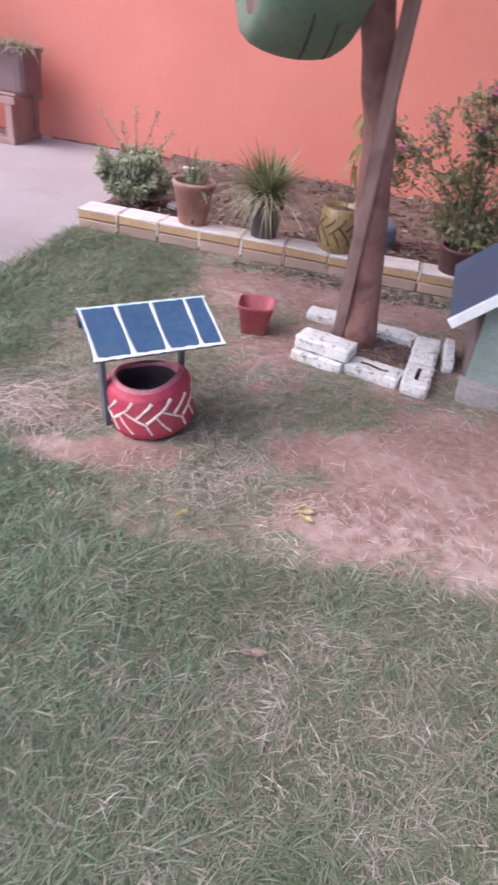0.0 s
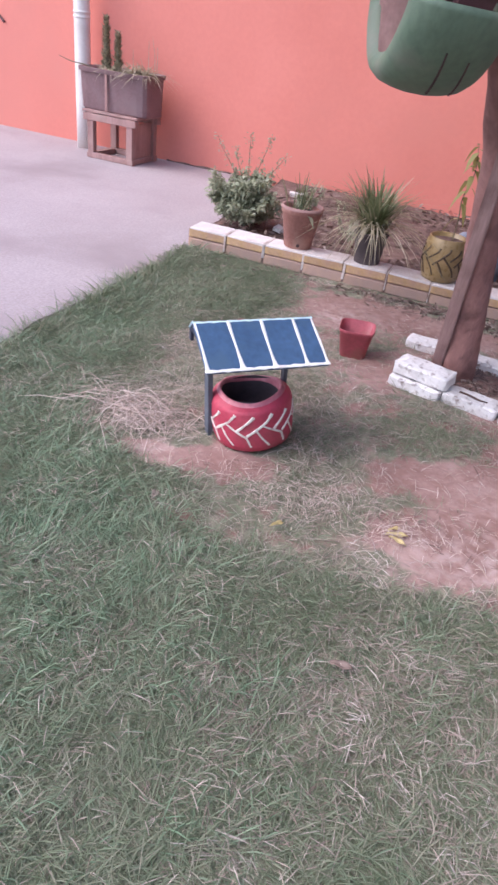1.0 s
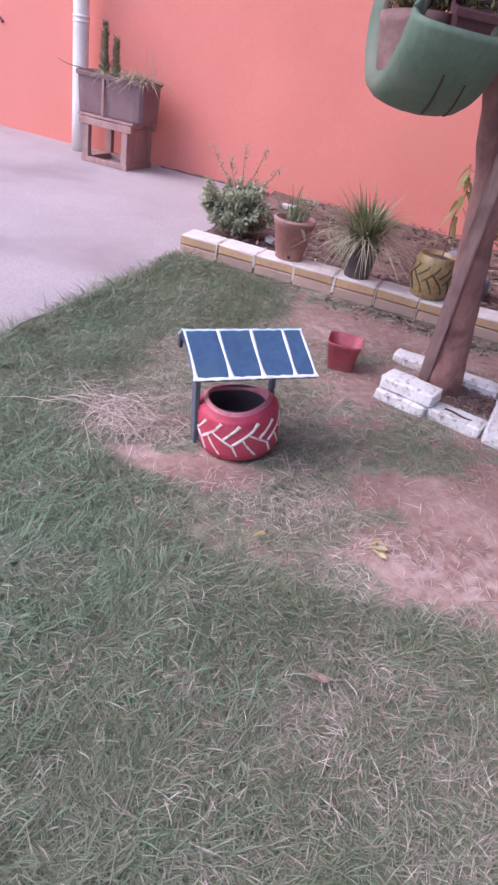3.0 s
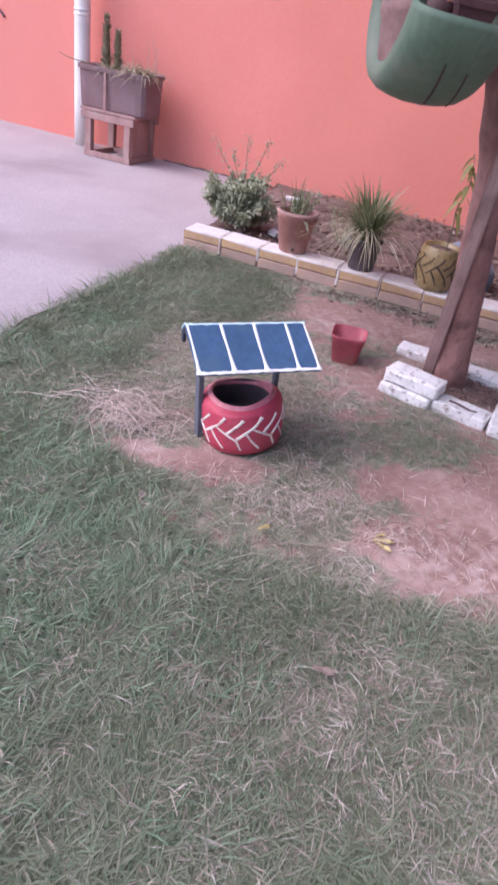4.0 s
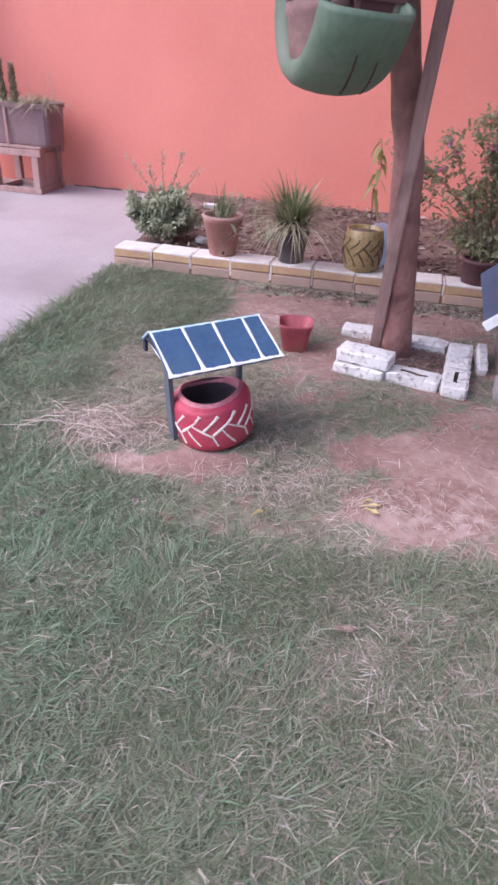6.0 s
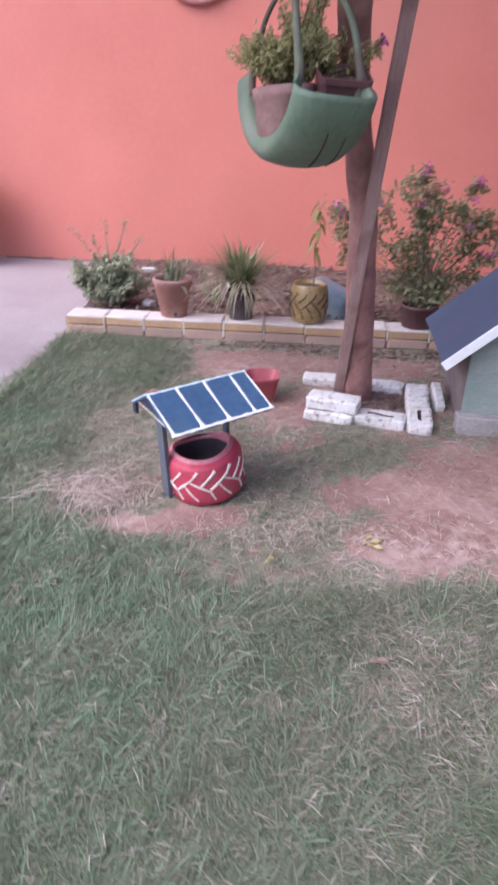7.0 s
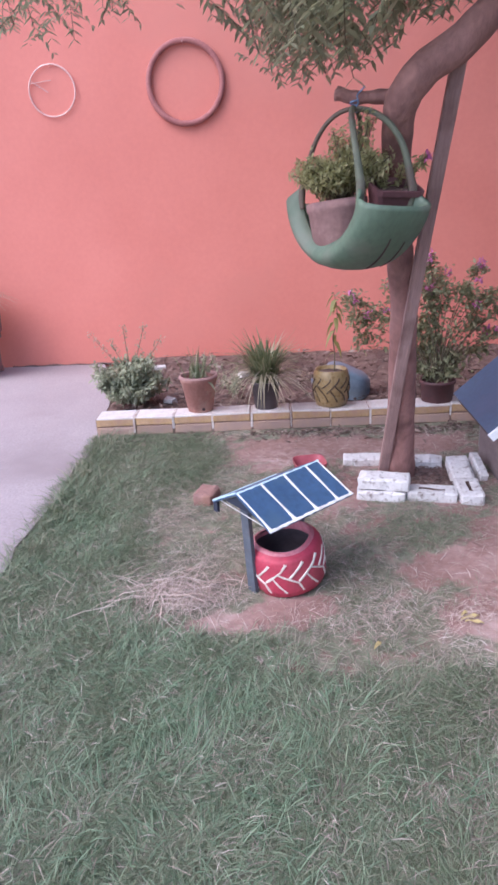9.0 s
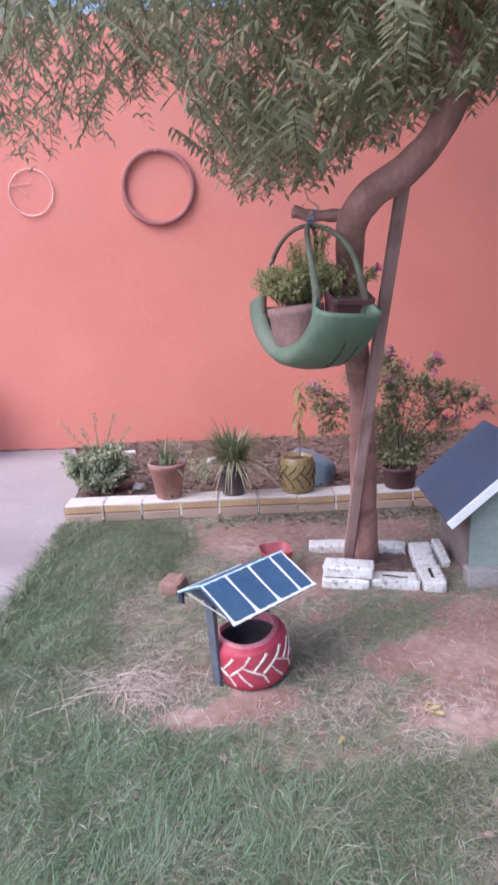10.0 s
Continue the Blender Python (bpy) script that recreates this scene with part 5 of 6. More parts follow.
    # clumps of leaves at the ends of thin stems: place, size, blooming or not
    clumps = [(-0.45, 0.1, 0.47, 0.07, 1), (-0.42, 0.15, 0.35, 0.06, 0), (-0.36, 0.1, 0.43, 0.06, 1), (-0.39, 0.15, 0.25, 0.06, 0), (-0.26, 0.1, 0.53, 0.06, 1),
              (-0.1, 0.1, 0.60, 0.06, 0), (-0.04, 0.15, 0.67, 0.04, 1), (-0.03, 0.1, 0.54, 0.06, 1), (0.04, 0.2, 0.58, 0.06, 1), (0.07, 0.1, 0.52, 0.06, 0), (0.21, 0.15, 0.60, 0.04, 1),
              (0.15, 0.1, 0.50, 0.05, 0), (0.23, 0.1, 0.43, 0.08, 1), (0.29, 0.15, 0.45, 0.06, 0), (0.21, 0.12, 0.33, 0.05, 0), (0.0, 0.1, 0.41, 0.06, 0), (-0.04, 0.1, 0.35, 0.06, 0),
              (0.45, 0.2, 0.41, 0.05, 0), (0.41, 0.2, 0.37, 0.04, 0), (0.33, 0.15, 0.28, 0.05, 1), (0.27, 0.15, 0.17, 0.05, 0), (0.56, 0.25, 0.32, 0.04, 1), (0.09, 0.1, 0.14, 0.06, 0),
              (-0.13, 0.1, 0.10, 0.07, 0), (-0.14, 0.1, 0.32, 0.07, 0), (0.0, 0.15, 0.24, 0.07, 0), (-0.08, 0.15, 0.2, 0.07, 0), (0.02, 0.05, 0.11, 0.07, 0), (0.12, 0.05, 0.08, 0.06, 0), (-0.07, 0.05, 0.07, 0.06, 0)]
    for tx, ty, tz, size, blooming in clumps:
        for _ in range(2):
            e = Vector((tx, ty, tz)) + Vector(RNG.normal(0, 0.4 * size, 3))
            ln = spline([(0, 0, -0.06, 0.0035), (e.x * 0.25, e.y * 0.3, e.z * 0.45, 0.003), (e.x * 0.7, e.y * 0.7, e.z * 0.85, 0.002), (*e, 0.001)], 7)
            if _ == 0:
                add_tube(st, [tuple(q) for q in ln], 4)
            for q in ln[8:]:
                for _ in range(2):
                    B.append(q[:3] + RNG.normal(0, 0.014, 3))
                    D.append(RNG.normal(0, 1, 3) + np.array([0, 0, 0.3]))
                    L.append(RNG.uniform(0.022, 0.04))
                    W.append(RNG.uniform(0.012, 0.02))
            for _ in range(int(1000 * size)):
                B.append(np.array(e) + RNG.normal(0, 0.55 * size, 3) * (1, 1, 0.8))
                D.append(RNG.normal(0, 1, 3) + np.array([0, 0, 0.3]))
                L.append(RNG.uniform(0.02, 0.038))
                W.append(RNG.uniform(0.012, 0.02))
            if blooming:
                top = np.array(e) + RNG.normal(0, 0.25 * size, 3) + np.array([0, -0.5 * size, 0.35 * size])
                for _ in range(16):
                    fb.append(top + RNG.normal(0, 0.009, 3))
                    fd.append(RNG.normal(0, 1, 3) + np.array([0, -0.4, 0.7]))
    part("stalk", st, STEM, shrub)
    v, f = leaf_set(B, D, L, W, 0.3, RNG.uniform(-1, 1, len(B)), 2)
    raw("foliage", v, f, SHRUB, shrub)
    v, f = leaf_set(fb, fd, RNG.uniform(0.02, 0.03, len(fb)), RNG.uniform(0.011, 0.016, len(fb)), 0.1, None, 2)
    ob = raw("bloom", v, f, FLOWER, shrub)
    tagged(ob, "small magenta flowers", kind="stuff")
    # weedy bush at the end of the bed
    bush = empty("weed_bush", pose(-1.55, 2.25, 0.05), "grey-green weedy bush at the end of the bed", "bush")
    st, B, D, L, W = bmesh.new(), [], [], [], []
    for k in range(70):
        a, r = RNG.uniform(0, 2 * math.pi), RNG.uniform(0.05, 0.25)
        e = Vector((r * math.cos(a), r * math.sin(a) * 0.8, RNG.uniform(0.08, 0.30)))
        if k < 5:
            e = Vector(((-0.24, -0.12, -0.03, 0.1, 0.2)[k], 0.05, (0.46, 0.42, 0.5, 0.5, 0.42)[k]))
        ln = spline([(0, 0, 0, 0.004), (e.x * 0.35, e.y * 0.5, e.z * 0.55, 0.003), (e.x * 0.8, e.y * 0.8, e.z * 0.85, 0.002), (*e, 0.001)], 5)
        add_tube(st, [tuple(q) for q in ln], 4)
        for q in ln[4:]:
            for _ in range(5 if k < 5 else 10):
                B.append(q[:3] + RNG.normal(0, 0.012, 3))
                D.append(RNG.normal(0, 1, 3) + np.array([0, 0, 0.3]))
                L.append(RNG.uniform(0.018, 0.036) if k > 4 else RNG.uniform(0.012, 0.025))
                W.append(RNG.uniform(0.010, 0.018) if k > 4 else RNG.uniform(0.005, 0.01))
    part("stalk", st, STEM, bush)
    v, f = leaf_set(B, D, L, W, 0.3, RNG.uniform(-1, 1, len(B)), 2)
    raw("foliage", v, f, WEED, bush)
    # faded blue plastic canister lying behind the pots
    can = empty("plastic_basin", pose(-0.245, 2.36, 0.065, 0, 22, -10) @ Matrix.Diagonal((1.2, 0.9, 0.88, 1)), "faded blue plastic basin lying upside down in the bed", "basin")
    part("body", lathe([(0.162, 0.0), (0.168, 0.006), (0.166, 0.014), (0.15, 0.016), (0.135, 0.1), (0.118, 0.165), (0.10, 0.185), (0.06, 0.192), (0.0, 0.19)], 40, 0.025, 0.3), BLUE_PLASTIC, can, smooth=True)
    for x, yy, w, rz in ((-1.58, 3.2, 0.11, 10), (-1.32, 2.27, 0.07, -20), (-0.9, 2.9, 0.06, 40)):
        bm = box((w, 0.05, 0.035), (0, 0, 0.017), 0.006, rough=0.006)
        ob = part("rubble_piece", bm, WHITE)
        ob.matrix_world = pose(x, yy, 0.055, 0, 0, rz)
        tagged(ob, "broken piece of white-limed brick on the soil", "rubble", "rubble in the bed")


build_bed_things()


# ---------------------------------------------------------------- by the wall
def build_corner():
    pipe = empty("drain_pipe", pose(-3.66, 3.52, 0), "white plastic rainwater pipe standing at the wall", "pipe")
    part("shaft", tube([(0, 0, z, 0.062) for z in (0.01, 0.4, 0.8, 1.2, 2.0, 3.1)], 28), PVC, pipe, smooth=True)
    for z in (0.952, 0.985):
        part("collar", lathe([(0.061, z - 0.009), (0.066, z - 0.006), (0.0665, z + 0.006), (0.061, z + 0.009)], 28), PVC, pipe, smooth=True)
    for z in (1.6, 2.6):
        part("bracket", box((0.03, 0.13, 0.02), (0, 0.1, z), 0.003), RIM_STEEL, pipe)
    stand = empty("plant_stand", pose(-3.2, 3.40, 0.014), "rough dark reddish wooden plant stand on the concrete", "stand")
    w, d, h = 0.42, 0.36, 0.33
    for sx in (-1, 1):
        for sy in (-1, 1):
            part("leg", box((0.055, 0.045, h), (sx * (w / 2 - 0.03), sy * (d / 2 - 0.025), h / 2), 0.004, rough=0.002), WOOD, stand)
    for sy in (-1, 1):
        part("bottom_rail", box((w + 0.01, 0.05, 0.04), (0, sy * (d / 2 - 0.024), 0.021), 0.004, rough=0.002), WOOD, stand)
        part("top_rail", box((w + 0.06, 0.05, 0.05), (0, sy * (d / 2 - 0.02), h - 0.03), 0.004, rough=0.002), WOOD, stand)
    for sx in (-1, 1):
        part("side_rail", box((0.05, d - 0.1, 0.04), (sx * (w / 2 - 0.03), 0, 0.022), 0.004), WOOD, stand)
    for sx in (1,):
        part("side_panel", box((0.014, d - 0.06, h - 0.08), (sx * (w / 2 - 0.03), 0, h / 2), 0.002), WOOD, stand)
    part("shelf", box((w + 0.08, d, 0.018), (0, 0, h + 0.009), 0.003, rough=0.001), WOOD, stand)
    tr = empty("trough_planter", pose(-3.19, 3.38, 0.363) @ Matrix.Diagonal((0.9, 1, 1, 1)), "long dark plum plastic trough planter on the stand", "planter")
    bm = bmesh.new()
    rings = []
    for sx, sy, z in ((0.325, 0.135, 0.0), (0.33, 0.14, 0.01), (0.338, 0.156, 0.255), (0.35, 0.17, 0.258), (0.352, 0.172, 0.285), (0.345, 0.165, 0.288), (0.325, 0.148, 0.27), (0.32, 0.143, 0.24)):
        ring = []
        for i in range(48):
            a = 2 * math.pi * i / 48
            c, s_ = math.cos(a), math.sin(a)
            k = 1 / (abs(c) ** 7 + abs(s_) ** 7) ** (1 / 7)
            ring.append(bm.verts.new((sx * c * k, sy * s_ * k, z)))
        rings.append(ring)
    for p, q in zip(rings, rings[1:]):
        for i in range(48):
            bm.faces.new((p[i], p[(i + 1) % 48], q[(i + 1) % 48], q[i]))
    bm.faces.new(rings[0][::-1])
    bm.faces.new(rings[-1])
    part("trough", bm, TROUGH, tr, smooth=False)
    part("hanging_strip", box((0.022, 0.004, 0.29), (-0.035, -0.168, 0.15), 0.001, rough=0.001), PINK_POT, tr, "pale strap hanging over the trough")
    for x, h_, r in ((-0.17, 0.37, 0.075), (-0.065, 0.28, 0.06)):
        pl = empty("column_succulent", pose(-3.15 + x, 3.36, 0.61), "spiky upright succulent growing in the trough", "plant", "succulents in the trough")
        B, D, L, W = [], [], [], []
        for k in range(320):
            z = RNG.uniform(0, h_)
            a = RNG.uniform(0, 2 * math.pi)
            rr = r * (1 - 0.85 * z / h_) * 0.45
            B.append((rr * math.cos(a), rr * math.sin(a), z))
            D.append((math.cos(a), math.sin(a), 1.1))
            L.append(RNG.uniform(0.025, 0.045))
            W.append(RNG.uniform(0.012, 0.018))
        part("stem", tube([(0, 0, 0, r * 0.5), (0.004, 0, h_ * 0.6, r * 0.28), (0.012, 0, h_, 0.003)], 8), STEM, pl)
        v, f = leaf_set(B, D, L, W, 0.1, None, 2)
        raw("leaves", v, f, SUCCULENT, pl)
    strap_plant("trailing_grass", "dry trailing grass in the trough", pose(-3.055, 3.33, 0.61), 110, 0.26, 0.008, DRY_BLADE, 1.2, (0.4, 1.6))
    strap_plant("trailing_grass", "dry trailing grass spilling over the trough's end", pose(-2.955, 3.33, 0.61), 110, 0.25, 0.008, DRY_BLADE, 1.2, (0.5, 1.8))
    stalks = empty("dry_reeds", pose(-2.99, 3.34, 0.6), "thin dry reeds standing in the trough", "plant")
    for k, (x, h_) in enumerate(((-0.09, 0.2), (0.0, 0.15), (0.045, 0.27), (0.1, 0.3), (0.12, 0.24))):
        part("stalk", tube([tuple(q) for q in spline([(x, 0, 0, 0.003), (x + 0.006, 0.01, h_ * 0.5, 0.0025), (x + 0.012 * (-1) ** k, 0, h_, 0.0012)], 4)], 5), DRY_STALK, stalks)
    strap_plant("trailing_grass", "dry trailing grass at the trough's rear", pose(-3.255, 3.29, 0.61), 50, 0.2, 0.008, DRY_BLADE, 1.4, (0.5, 1.8))


build_corner()
twig = empty("bare_twig", pose(-3.45, 3.3, 0.63), "bare dry twig leaning out of the trough", "plant")
part("stem", tube([tuple(p) for p in spline([(0.12, 0.02, -0.03, 0.005), (0.0, 0, 0.02, 0.005), (-0.14, -0.02, 0.035, 0.004), (-0.24, -0.03, 0.06, 0.002)], 5)], 6), STEM, twig)


cable = empty("cable", pose(-4.585, 3.682, 0.83), "loose end of dark cable hanging on the wall", "cable")
part("wire", tube([tuple(p) for p in spline([(0, 0, 0, 0.011), (-0.045, 0, 0.04, 0.009), (-0.11, 0, 0.105, 0.008), (-0.2, 0, 0.26, 0.008), (-0.23, 0, 0.6, 0.008), (-0.22, 0, 2.2, 0.008)], 6)], 8), DARK_MAROON, cable, smooth=True)


def hoop(name, label, cat, centre, R, r, mat, sides=10):
    bm = bmesh.new()
    n = 64
    rings = []
    for i in range(n):
        a = 2 * math.pi * i / n
        ring = []
        for j in range(sides):
            b = 2 * math.pi * j / sides
            rr = R + r * math.cos(b)
            ring.append(bm.verts.new((rr * math.cos(a), r * 0.8 * math.sin(b), rr * math.sin(a))))
        rings.append(ring)
    for p, q in zip(rings, rings[1:] + rings[:1]):
        for j in range(sides):
            bm.faces.new((p[j], p[(j + 1) % sides], q[(j + 1) % sides], q[j]))
    thing = empty(name, pose(*centre), label, cat)
    part("ring", bm, mat, thing, smooth=True)
    return thing


t1 = hoop("bicycle_tyre", "old maroon bicycle tyre hung flat on the wall", "tyre", (-1.275, 3.665, 2.085), 0.272, 0.021, BIKE_TYRE)
part("nail", tube([(0, 0.03, 0.255, 0.004), (0, -0.03, 0.26, 0.004)], 8), RIM_STEEL, t1)
t2 = hoop("wheel_rim", "bare silver wheel rim with two spokes on the wall", "wheel rim", (-2.28, 3.675, 2.095), 0.175, 0.0055, RIM_STEEL)
part("spoke", tube([(-0.15, 0, 0.07, 0.003), (-0.03, 0, -0.01, 0.003)], 6), RIM_STEEL, t2)
part("spoke", tube([(-0.165, 0, 0.055, 0.003), (0.0, 0, 0.07, 0.003)], 6), RIM_STEEL, t2)
part("nail", tube([(0, 0.02, 0.165, 0.003), (0, -0.02, 0.168, 0.003)], 8), RIM_STEEL, t2)


# ---------------------------------------------------------------- lawn
def build_lawn():
    def sow(n, x0, x1, y0, y1, p):
        x, y = RNG.uniform(x0, x1, n), RNG.uniform(y0, y1, n)
        ok = (RNG.random(n) < p(x, y)) & (x > -1.60 - 0.042 * (y - 0.3)) & (y < curb_y(x) - 0.01)
        ok &= np.hypot(x + 0.528, y - 0.243) > 0.115
        ok &= ~((np.abs(x - 0.593) < 0.24) & (np.abs(y - 1.12) < 0.29))
        return x[ok], y[ok]

    def strew(name, label, x, y, mat, length, width, lean, lift, combed=0.0):
        n = len(x)
        a = RNG.uniform(0, 2 * np.pi, n)
        # where the blades are combed, neighbours lie the same way
        lie = 3.2 * wavy(x, y, 2.3, 7.0) + 2.4 * wavy(x, y, 6.0, 3.0) + RNG.normal(0, 0.55, n)
        a = np.where(RNG.random(n) < combed, lie, a)
        up = RNG.uniform(*lean, n)
        d = np.stack([np.cos(a), np.sin(a), up], 1)
        L = RNG.uniform(*length, n)
        v, f = leaf_set(np.stack([x, y, rise(x, y) + RNG.uniform(*lift, n)], 1), d, L, RNG.uniform(*width, n), RNG.uniform(0.1, 0.9, n), RNG.uniform(-0.8, 0.8, n), 2)
        tagged(raw(name, v, f, mat), label, "grass", kind="stuff")

    x, y = sow(700000, -1.75, 1.2, -1.35, 1.8, lambda x, y: greenness(x, y) * smooth(1.2, 0.95, x) * smooth(-1.35, -1.15, y))
    strew("lawn_grass", "short matted green lawn grass with some dry blades", x, y, GRASS, (0.025, 0.085), (0.0011, 0.0022), (0.05, 1.1), (-0.004, 0.004), 0.45)
    x, y = sow(14000, -1.7, 1.1, -1.3, 0.3, lambda x, y: (1 - inside(x, y)) * np.clip(0.22 + 0.5 * wavy(x, y, 5.0, 4.0), 0.03, 1))
    strew("dry_grass", "fine pale dead blades caught in the lawn", x, y, PALE_STRAW, (0.02, 0.06), (0.0009, 0.0016), (0.1, 0.9), (0.012, 0.034))
    x, y = sow(120000, -1.75, 0.2, -1.35, 1.7, lambda x, y: (1 - inside(x, y)) * np.clip(0.9 * spot(x, y, -0.75, -0.6, 0.4, 0.35) + 0.8 * spot(x, y, -1.0, -0.2, 0.3, 0.2) + 0.7 * spot(x, y, -1.42, 0.5, 0.2, 0.6) + 0.25 * wavy(x, y, 4.0, 2.0), 0, 1))
    strew("lawn_grass", "fresher bright green grass standing in tufts", x, y, FRESH, (0.04, 0.12), (0.0012, 0.0026), (0.3, 1.5), (-0.004, 0.004), 0.7)
    x, y = sow(170000, -1.7, 2.38, -4.5, 1.75, lambda x, y: (1 - smooth(1.2, 0.95, x) * smooth(-1.35, -1.15, y)) * smooth(5.5, 3.5, np.hypot(x, y)) * (1 - 0.8 * inside(x, y)))
    strew("lawn_grass", "sparser lawn grass at the yard's near side", x, y, GRASS, (0.04, 0.09), (0.005, 0.009), (0.15, 1.2), (-0.004, 0.004))
    x, y = sow(150000, -1.7, 1.2, -1.35, 1.75, lambda x, y: (0.08 + 0.13 * smooth(-0.5, 0.3, x) + 0.14 * np.clip(wavy(x, y, 6.0, 2.0), 0, 1) + 0.9 * np.clip(wavy(x, y, 4.3, 3.0) - 0.3, 0, 1) + 0.5 * spot(x, y, -0.66, -0.55, 0.1, 0.1) + 0.6 * spot(x, y, -0.49, -0.67, 0.09, 0.08) + 0.5 * spot(x, y, -0.17, -0.7, 0.08, 0.12) + 0.4 * spot(x, y, 0.01, -0.36, 0.06, 0.08)) * (1 - inside(x, y)) * (1 + 3.0 * (spot(x, y, 0.03, -0.58, 0.14, 0.22) + spot(x, y, 0.3, -0.5, 0.18, 0.2)))
               + inside(x, y) * (0.95 * (1 - bareness(x, y)) ** 1.6 + 0.05) * (0.75 + 0.4 * wavy(x, y, 3.0, 3.0)))
    strew("dry_grass", "flattened straw-coloured dead grass over earth", x, y, STRAW, (0.02, 0.08), (0.001, 0.0023), (-0.02, 0.4), (0.001, 0.016), 0.35)
    # raked straw: a matted core, then long stalks that stick out of it
    n = 620
    x, y = RNG.normal(-0.885, 0.08, n), RNG.normal(0.125, 0.05, n)
    strew("straw_heap", "loose heap of raked dry straw", x, y, PALE_STRAW, (0.06, 0.17), (0.0014, 0.0028), (-0.1, 0.4), (0.004, 0.035))
    n = 130
    x, y = RNG.normal(-0.99, 0.12, n), RNG.normal(0.15, 0.07, n)
    strew("loose_straw", "long pale straws strayed off the heap", x, y, PALE_STRAW, (0.12, 0.28), (0.0014, 0.0028), (0.0, 0.2), (0.01, 0.035))
    x, y = sow(26000, -0.85, 0.6, -0.25, 0.5, lambda x, y: inside(x, y) * np.clip(0.75 * spot(x, y, -0.32, 0.0, 0.2, 0.08) + 0.6 * spot(x, y, -0.02, 0.03, 0.16, 0.07) + 0.1 * spot(x, y, 0.3, 0.1, 0.3, 0.15), 0, 1) * (0.6 + 0.5 * wavy(x, y, 8.0, 1.0)))
    strew("dry_grass", "pale dead grass lying flat at the lawn's edge", x, y, PALE_STRAW, (0.02, 0.06), (0.001, 0.002), (-0.02, 0.35), (0.003, 0.016))
    x, y = sow(1500, -1.2, 0.9, -0.2, 1.75, lambda x, y: bareness(x, y) ** 2)
    strew("twigs", "thin dry twigs scattered on bare earth", x, y, LITTER, (0.02, 0.1), (0.001, 0.003), (0, 0.12), (0.003, 0.008))
    n = 1500
    x, y = RNG.uniform(-1.5, 0.9, n), 1.74 - np.abs(RNG.normal(0, 0.075, n))
    y += 0.045 * (x + 1.66)
    keep = (y < curb_y(x) - 0.02) & (RNG.random(n) < 0.25 + 0.75 * smooth(-1.0, -0.2, x))
    strew("leaf_litter", "dead leaves and twigs gathered along the curb", x[keep], y[keep], LITTER, (0.02, 0.07), (0.004, 0.013), (0, 0.4), (0.003, 0.012))
    n = 420
    x, y = RNG.uniform(-0.1, 0.17, n), RNG.uniform(0.95, 1.24, n)
    strew("leaf_litter", "dead leaves and twigs in the tree pit", x, y, LITTER, (0.02, 0.06), (0.003, 0.011), (0, 0.4), (0.003, 0.012))
    n = 4600
    yy = RNG.uniform(-1.2, 1.75, n)
    xx = -1.565 - 0.042 * (yy - 0.3) + np.abs(RNG.normal(0, 0.08, n)) - 0.02
    strew("edge_grass", "taller grass hanging over the concrete's edge", xx, yy, GRASS, (0.05, 0.15), (0.002, 0.0045), (0.2, 1.6), (-0.004, 0.004))


build_lawn()


def fallen_leaf(label, m, length, width, mat):
    bm = bmesh.new()
    n = 10
    rows = []
    for i in range(n + 1):
        t = i / n
        w = width * 0.5 * math.sin(math.pi * min(max(t, 0.02), 0.98)) ** 0.8
        rows.append([bm.verts.new((length * (t - 0.5), s_ * w, 0.006 * math.sin(math.pi * t) + 0.004 * abs(s_) + 0.003 * math.sin(9 * t + s_))) for s_ in (-1, -0.5, 0, 0.5, 1)])
    for p, q in zip(rows, rows[1:]):
        for k in range(4):
            bm.faces.new((p[k], p[k + 1], q[k + 1], q[k]))
    ob = part("fallen_leaf", bm, mat, smooth=True)
    sol = ob.modifiers.new("thickness", "SOLIDIFY")
    sol.thickness = 0.0012
    ob.matrix_world = m
    tagged(ob, label, "leaf", "fallen leaves")


fallen_leaf("curled yellow leaf lying on bare earth", pose(0.0, -0.012, 0.008, 4, -6, 15), 0.06, 0.016, YELLOW_LEAF)
fallen_leaf("split yellow leaf half on bare earth", pose(0.008, -0.034, 0.008, 8, -4, -20), 0.052, 0.014, YELLOW_LEAF)
fallen_leaf("thin yellow leaf strip on bare earth", pose(-0.012, 0.006, 0.008, -6, 4, 50), 0.042, 0.013, YELLOW_LEAF)
fallen_leaf("yellow leaf fragment on the grass edge", pose(-0.29, -0.15, 0.012, 10, 10, 60), 0.045, 0.014, YELLOW_LEAF)
fallen_leaf("brown leaf lying on the lawn", pose(0.004, -0.497, 0.016, 5, 4, 14), 0.054, 0.02, BROWN_LEAF)
fallen_leaf("pale dry leaf on the lawn", pose(-0.62, -0.22, 0.015, 20, 10, 100), 0.04, 0.02, STRAW)


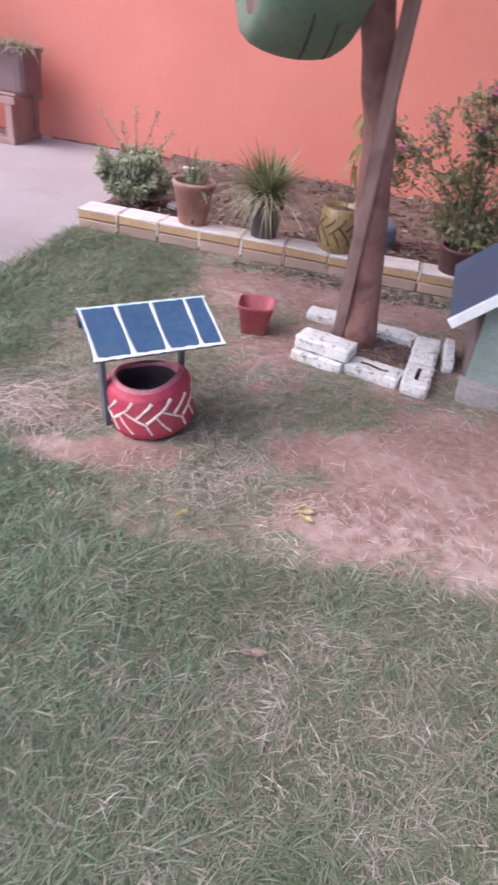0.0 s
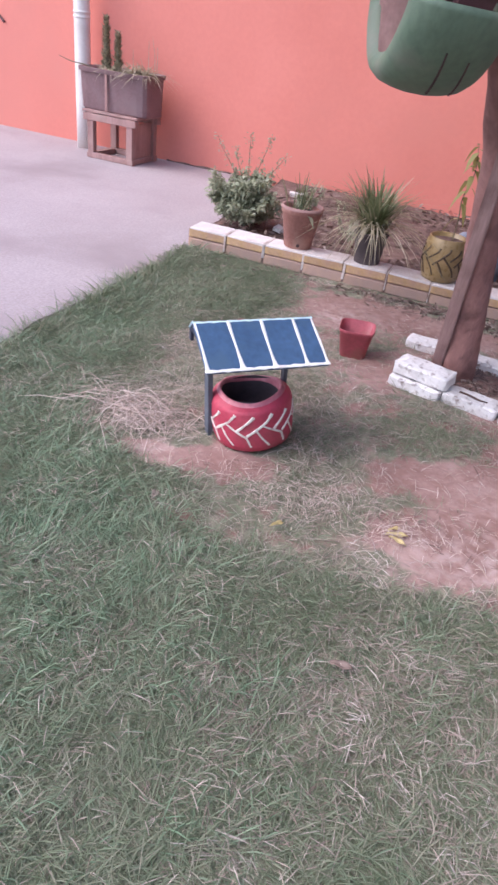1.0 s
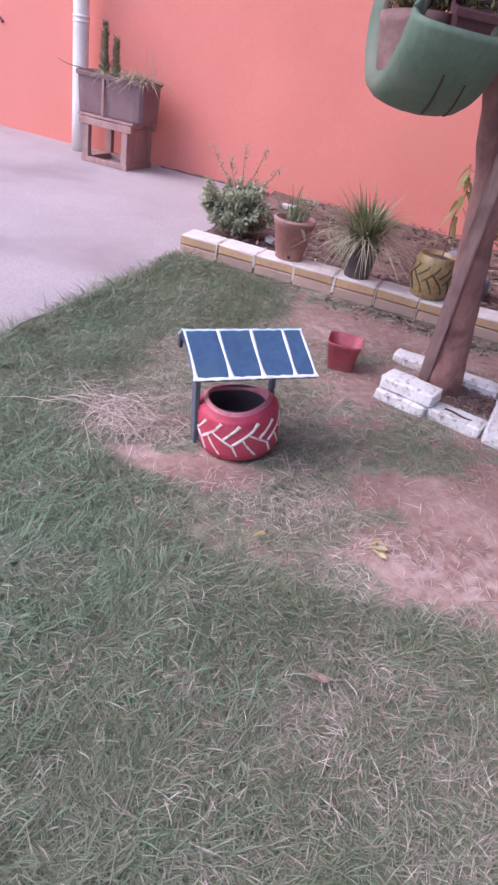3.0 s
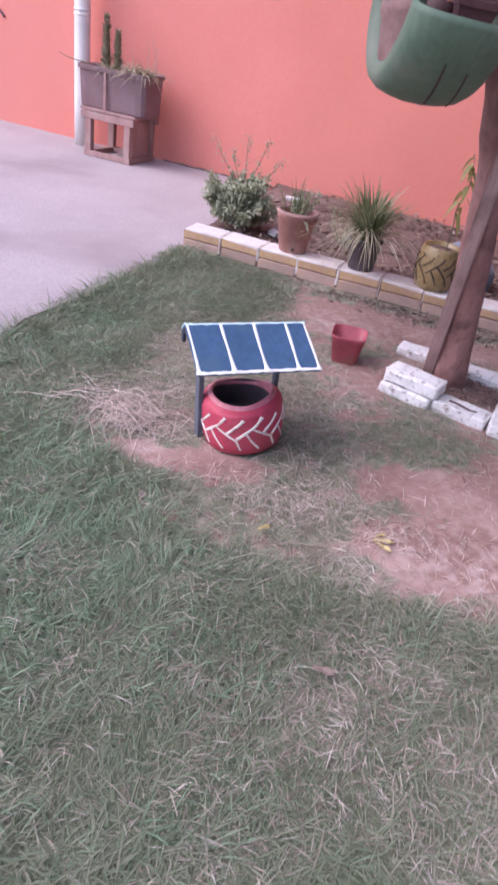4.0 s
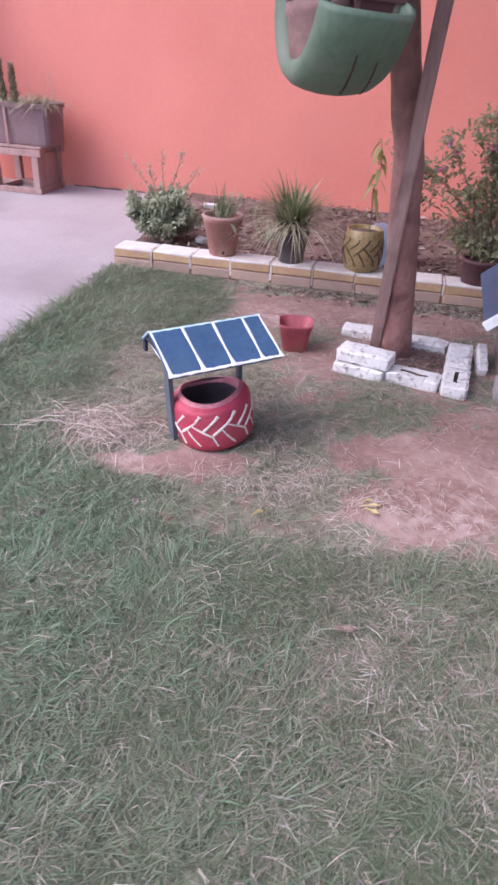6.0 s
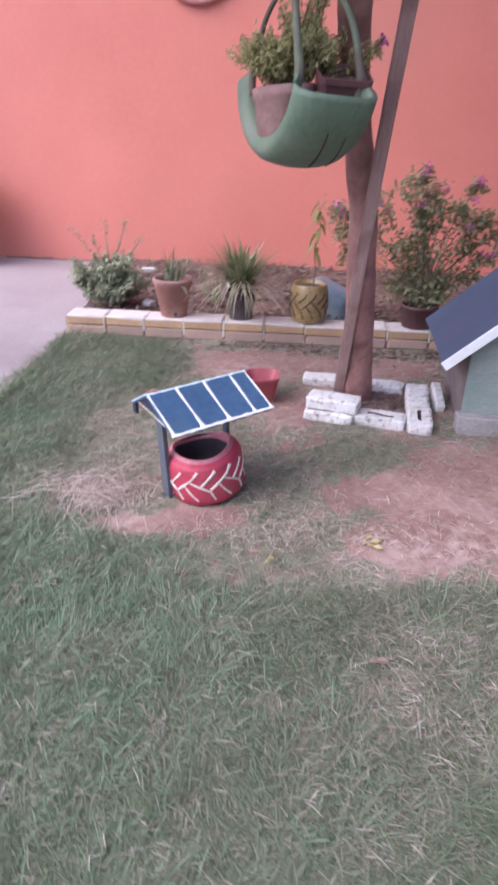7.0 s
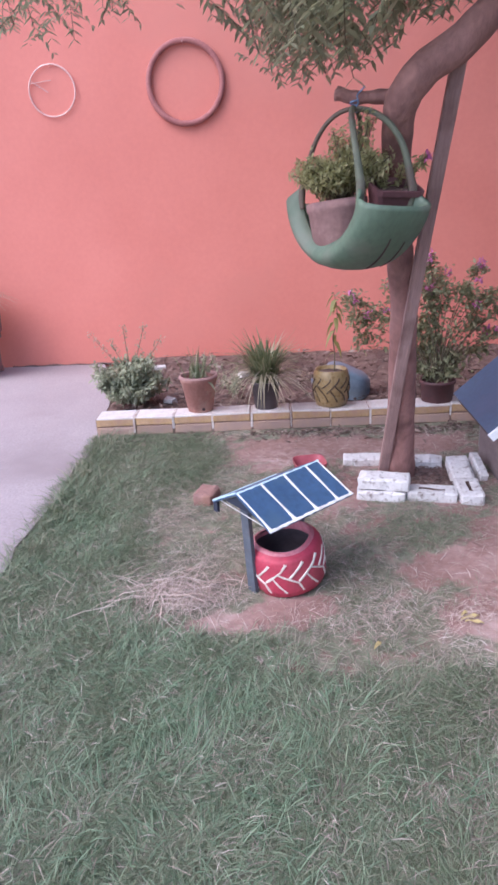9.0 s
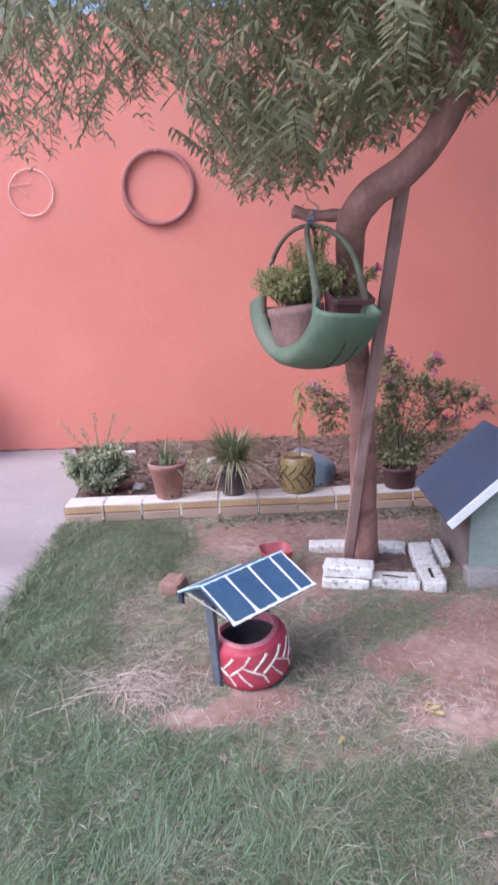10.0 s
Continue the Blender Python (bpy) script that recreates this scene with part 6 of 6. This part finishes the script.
# ---------------------------------------------------------------- curb of painted bricks
def build_curb():
    curb = empty("garden_curb", pose(-1.66, 1.775, 0, 0, 0, math.degrees(math.atan(0.045))), "low curb of ochre bricks with white-limed tops", "curb", kind="structure")
    n, pitch = 17, 0.2225
    core = part("mortar", box((n * pitch, 0.138, 0.117), (n * pitch / 2, 0.078, 0.0515), 0.002), CURB_CORE, curb, "dusty bedding between the courses")
    for i in range(1, n):
        tall = random.uniform(0.055, 0.1)
        part("joint", box((random.uniform(0.008, 0.015), 0.1525, tall), (i * pitch, 0.078, 0.113 - tall / 2), 0.002, (0, 0, 0), 0.003), MORTAR, curb)

    def brick_mesh(name, white_top):
        bm = bmesh.new()
        bmesh.ops.create_cube(bm, size=1.0)
        bmesh.ops.transform(bm, matrix=Matrix.Diagonal((pitch - 0.011, 0.152, 0.05, 1)), verts=bm.verts)
        for v in bm.verts:
            v.co += Vector([random.uniform(-0.0018, 0.0018) for _ in range(3)])
        bmesh.ops.bevel(bm, geom=bm.edges[:], offset=0.004, segments=1, affect="EDGES")
        if white_top:
            # the limewash runs a little way down the face
            bmesh.ops.bisect_plane(bm, geom=bm.verts[:] + bm.edges[:] + bm.faces[:], plane_co=(0, 0, 0.015), plane_no=(random.uniform(-0.04, 0.04), 0, 1))
        me = bpy.data.meshes.new(name)
        for f in bm.faces:
            f.material_index = 1 if white_top and f.calc_center_median().z > 0.0155 else 0
        bm.to_mesh(me)
        bm.free()
        me.materials.append(YELLOW if white_top else YELLOW_LOW)
        me.materials.append(CURB_WHITE)
        return me

    tops = [brick_mesh("brick", True) for _ in range(4)]
    lows = [brick_mesh("brick", False) for _ in range(4)]
    for i in range(n):
        for me, z in ((tops[i % 4], 0.089), (lows[(i * 3 + 1) % 4], 0.034)):
            ob = new("brick", me)
            ob.parent = curb
            ob.matrix_basis = pose((i + 0.5) * pitch + random.uniform(-0.002, 0.002), 0.078 + random.uniform(-0.003, 0.003), z + random.uniform(-0.0015, 0.0015), 0, random.uniform(-0.5, 0.5), random.uniform(-0.7, 0.7))


build_curb()
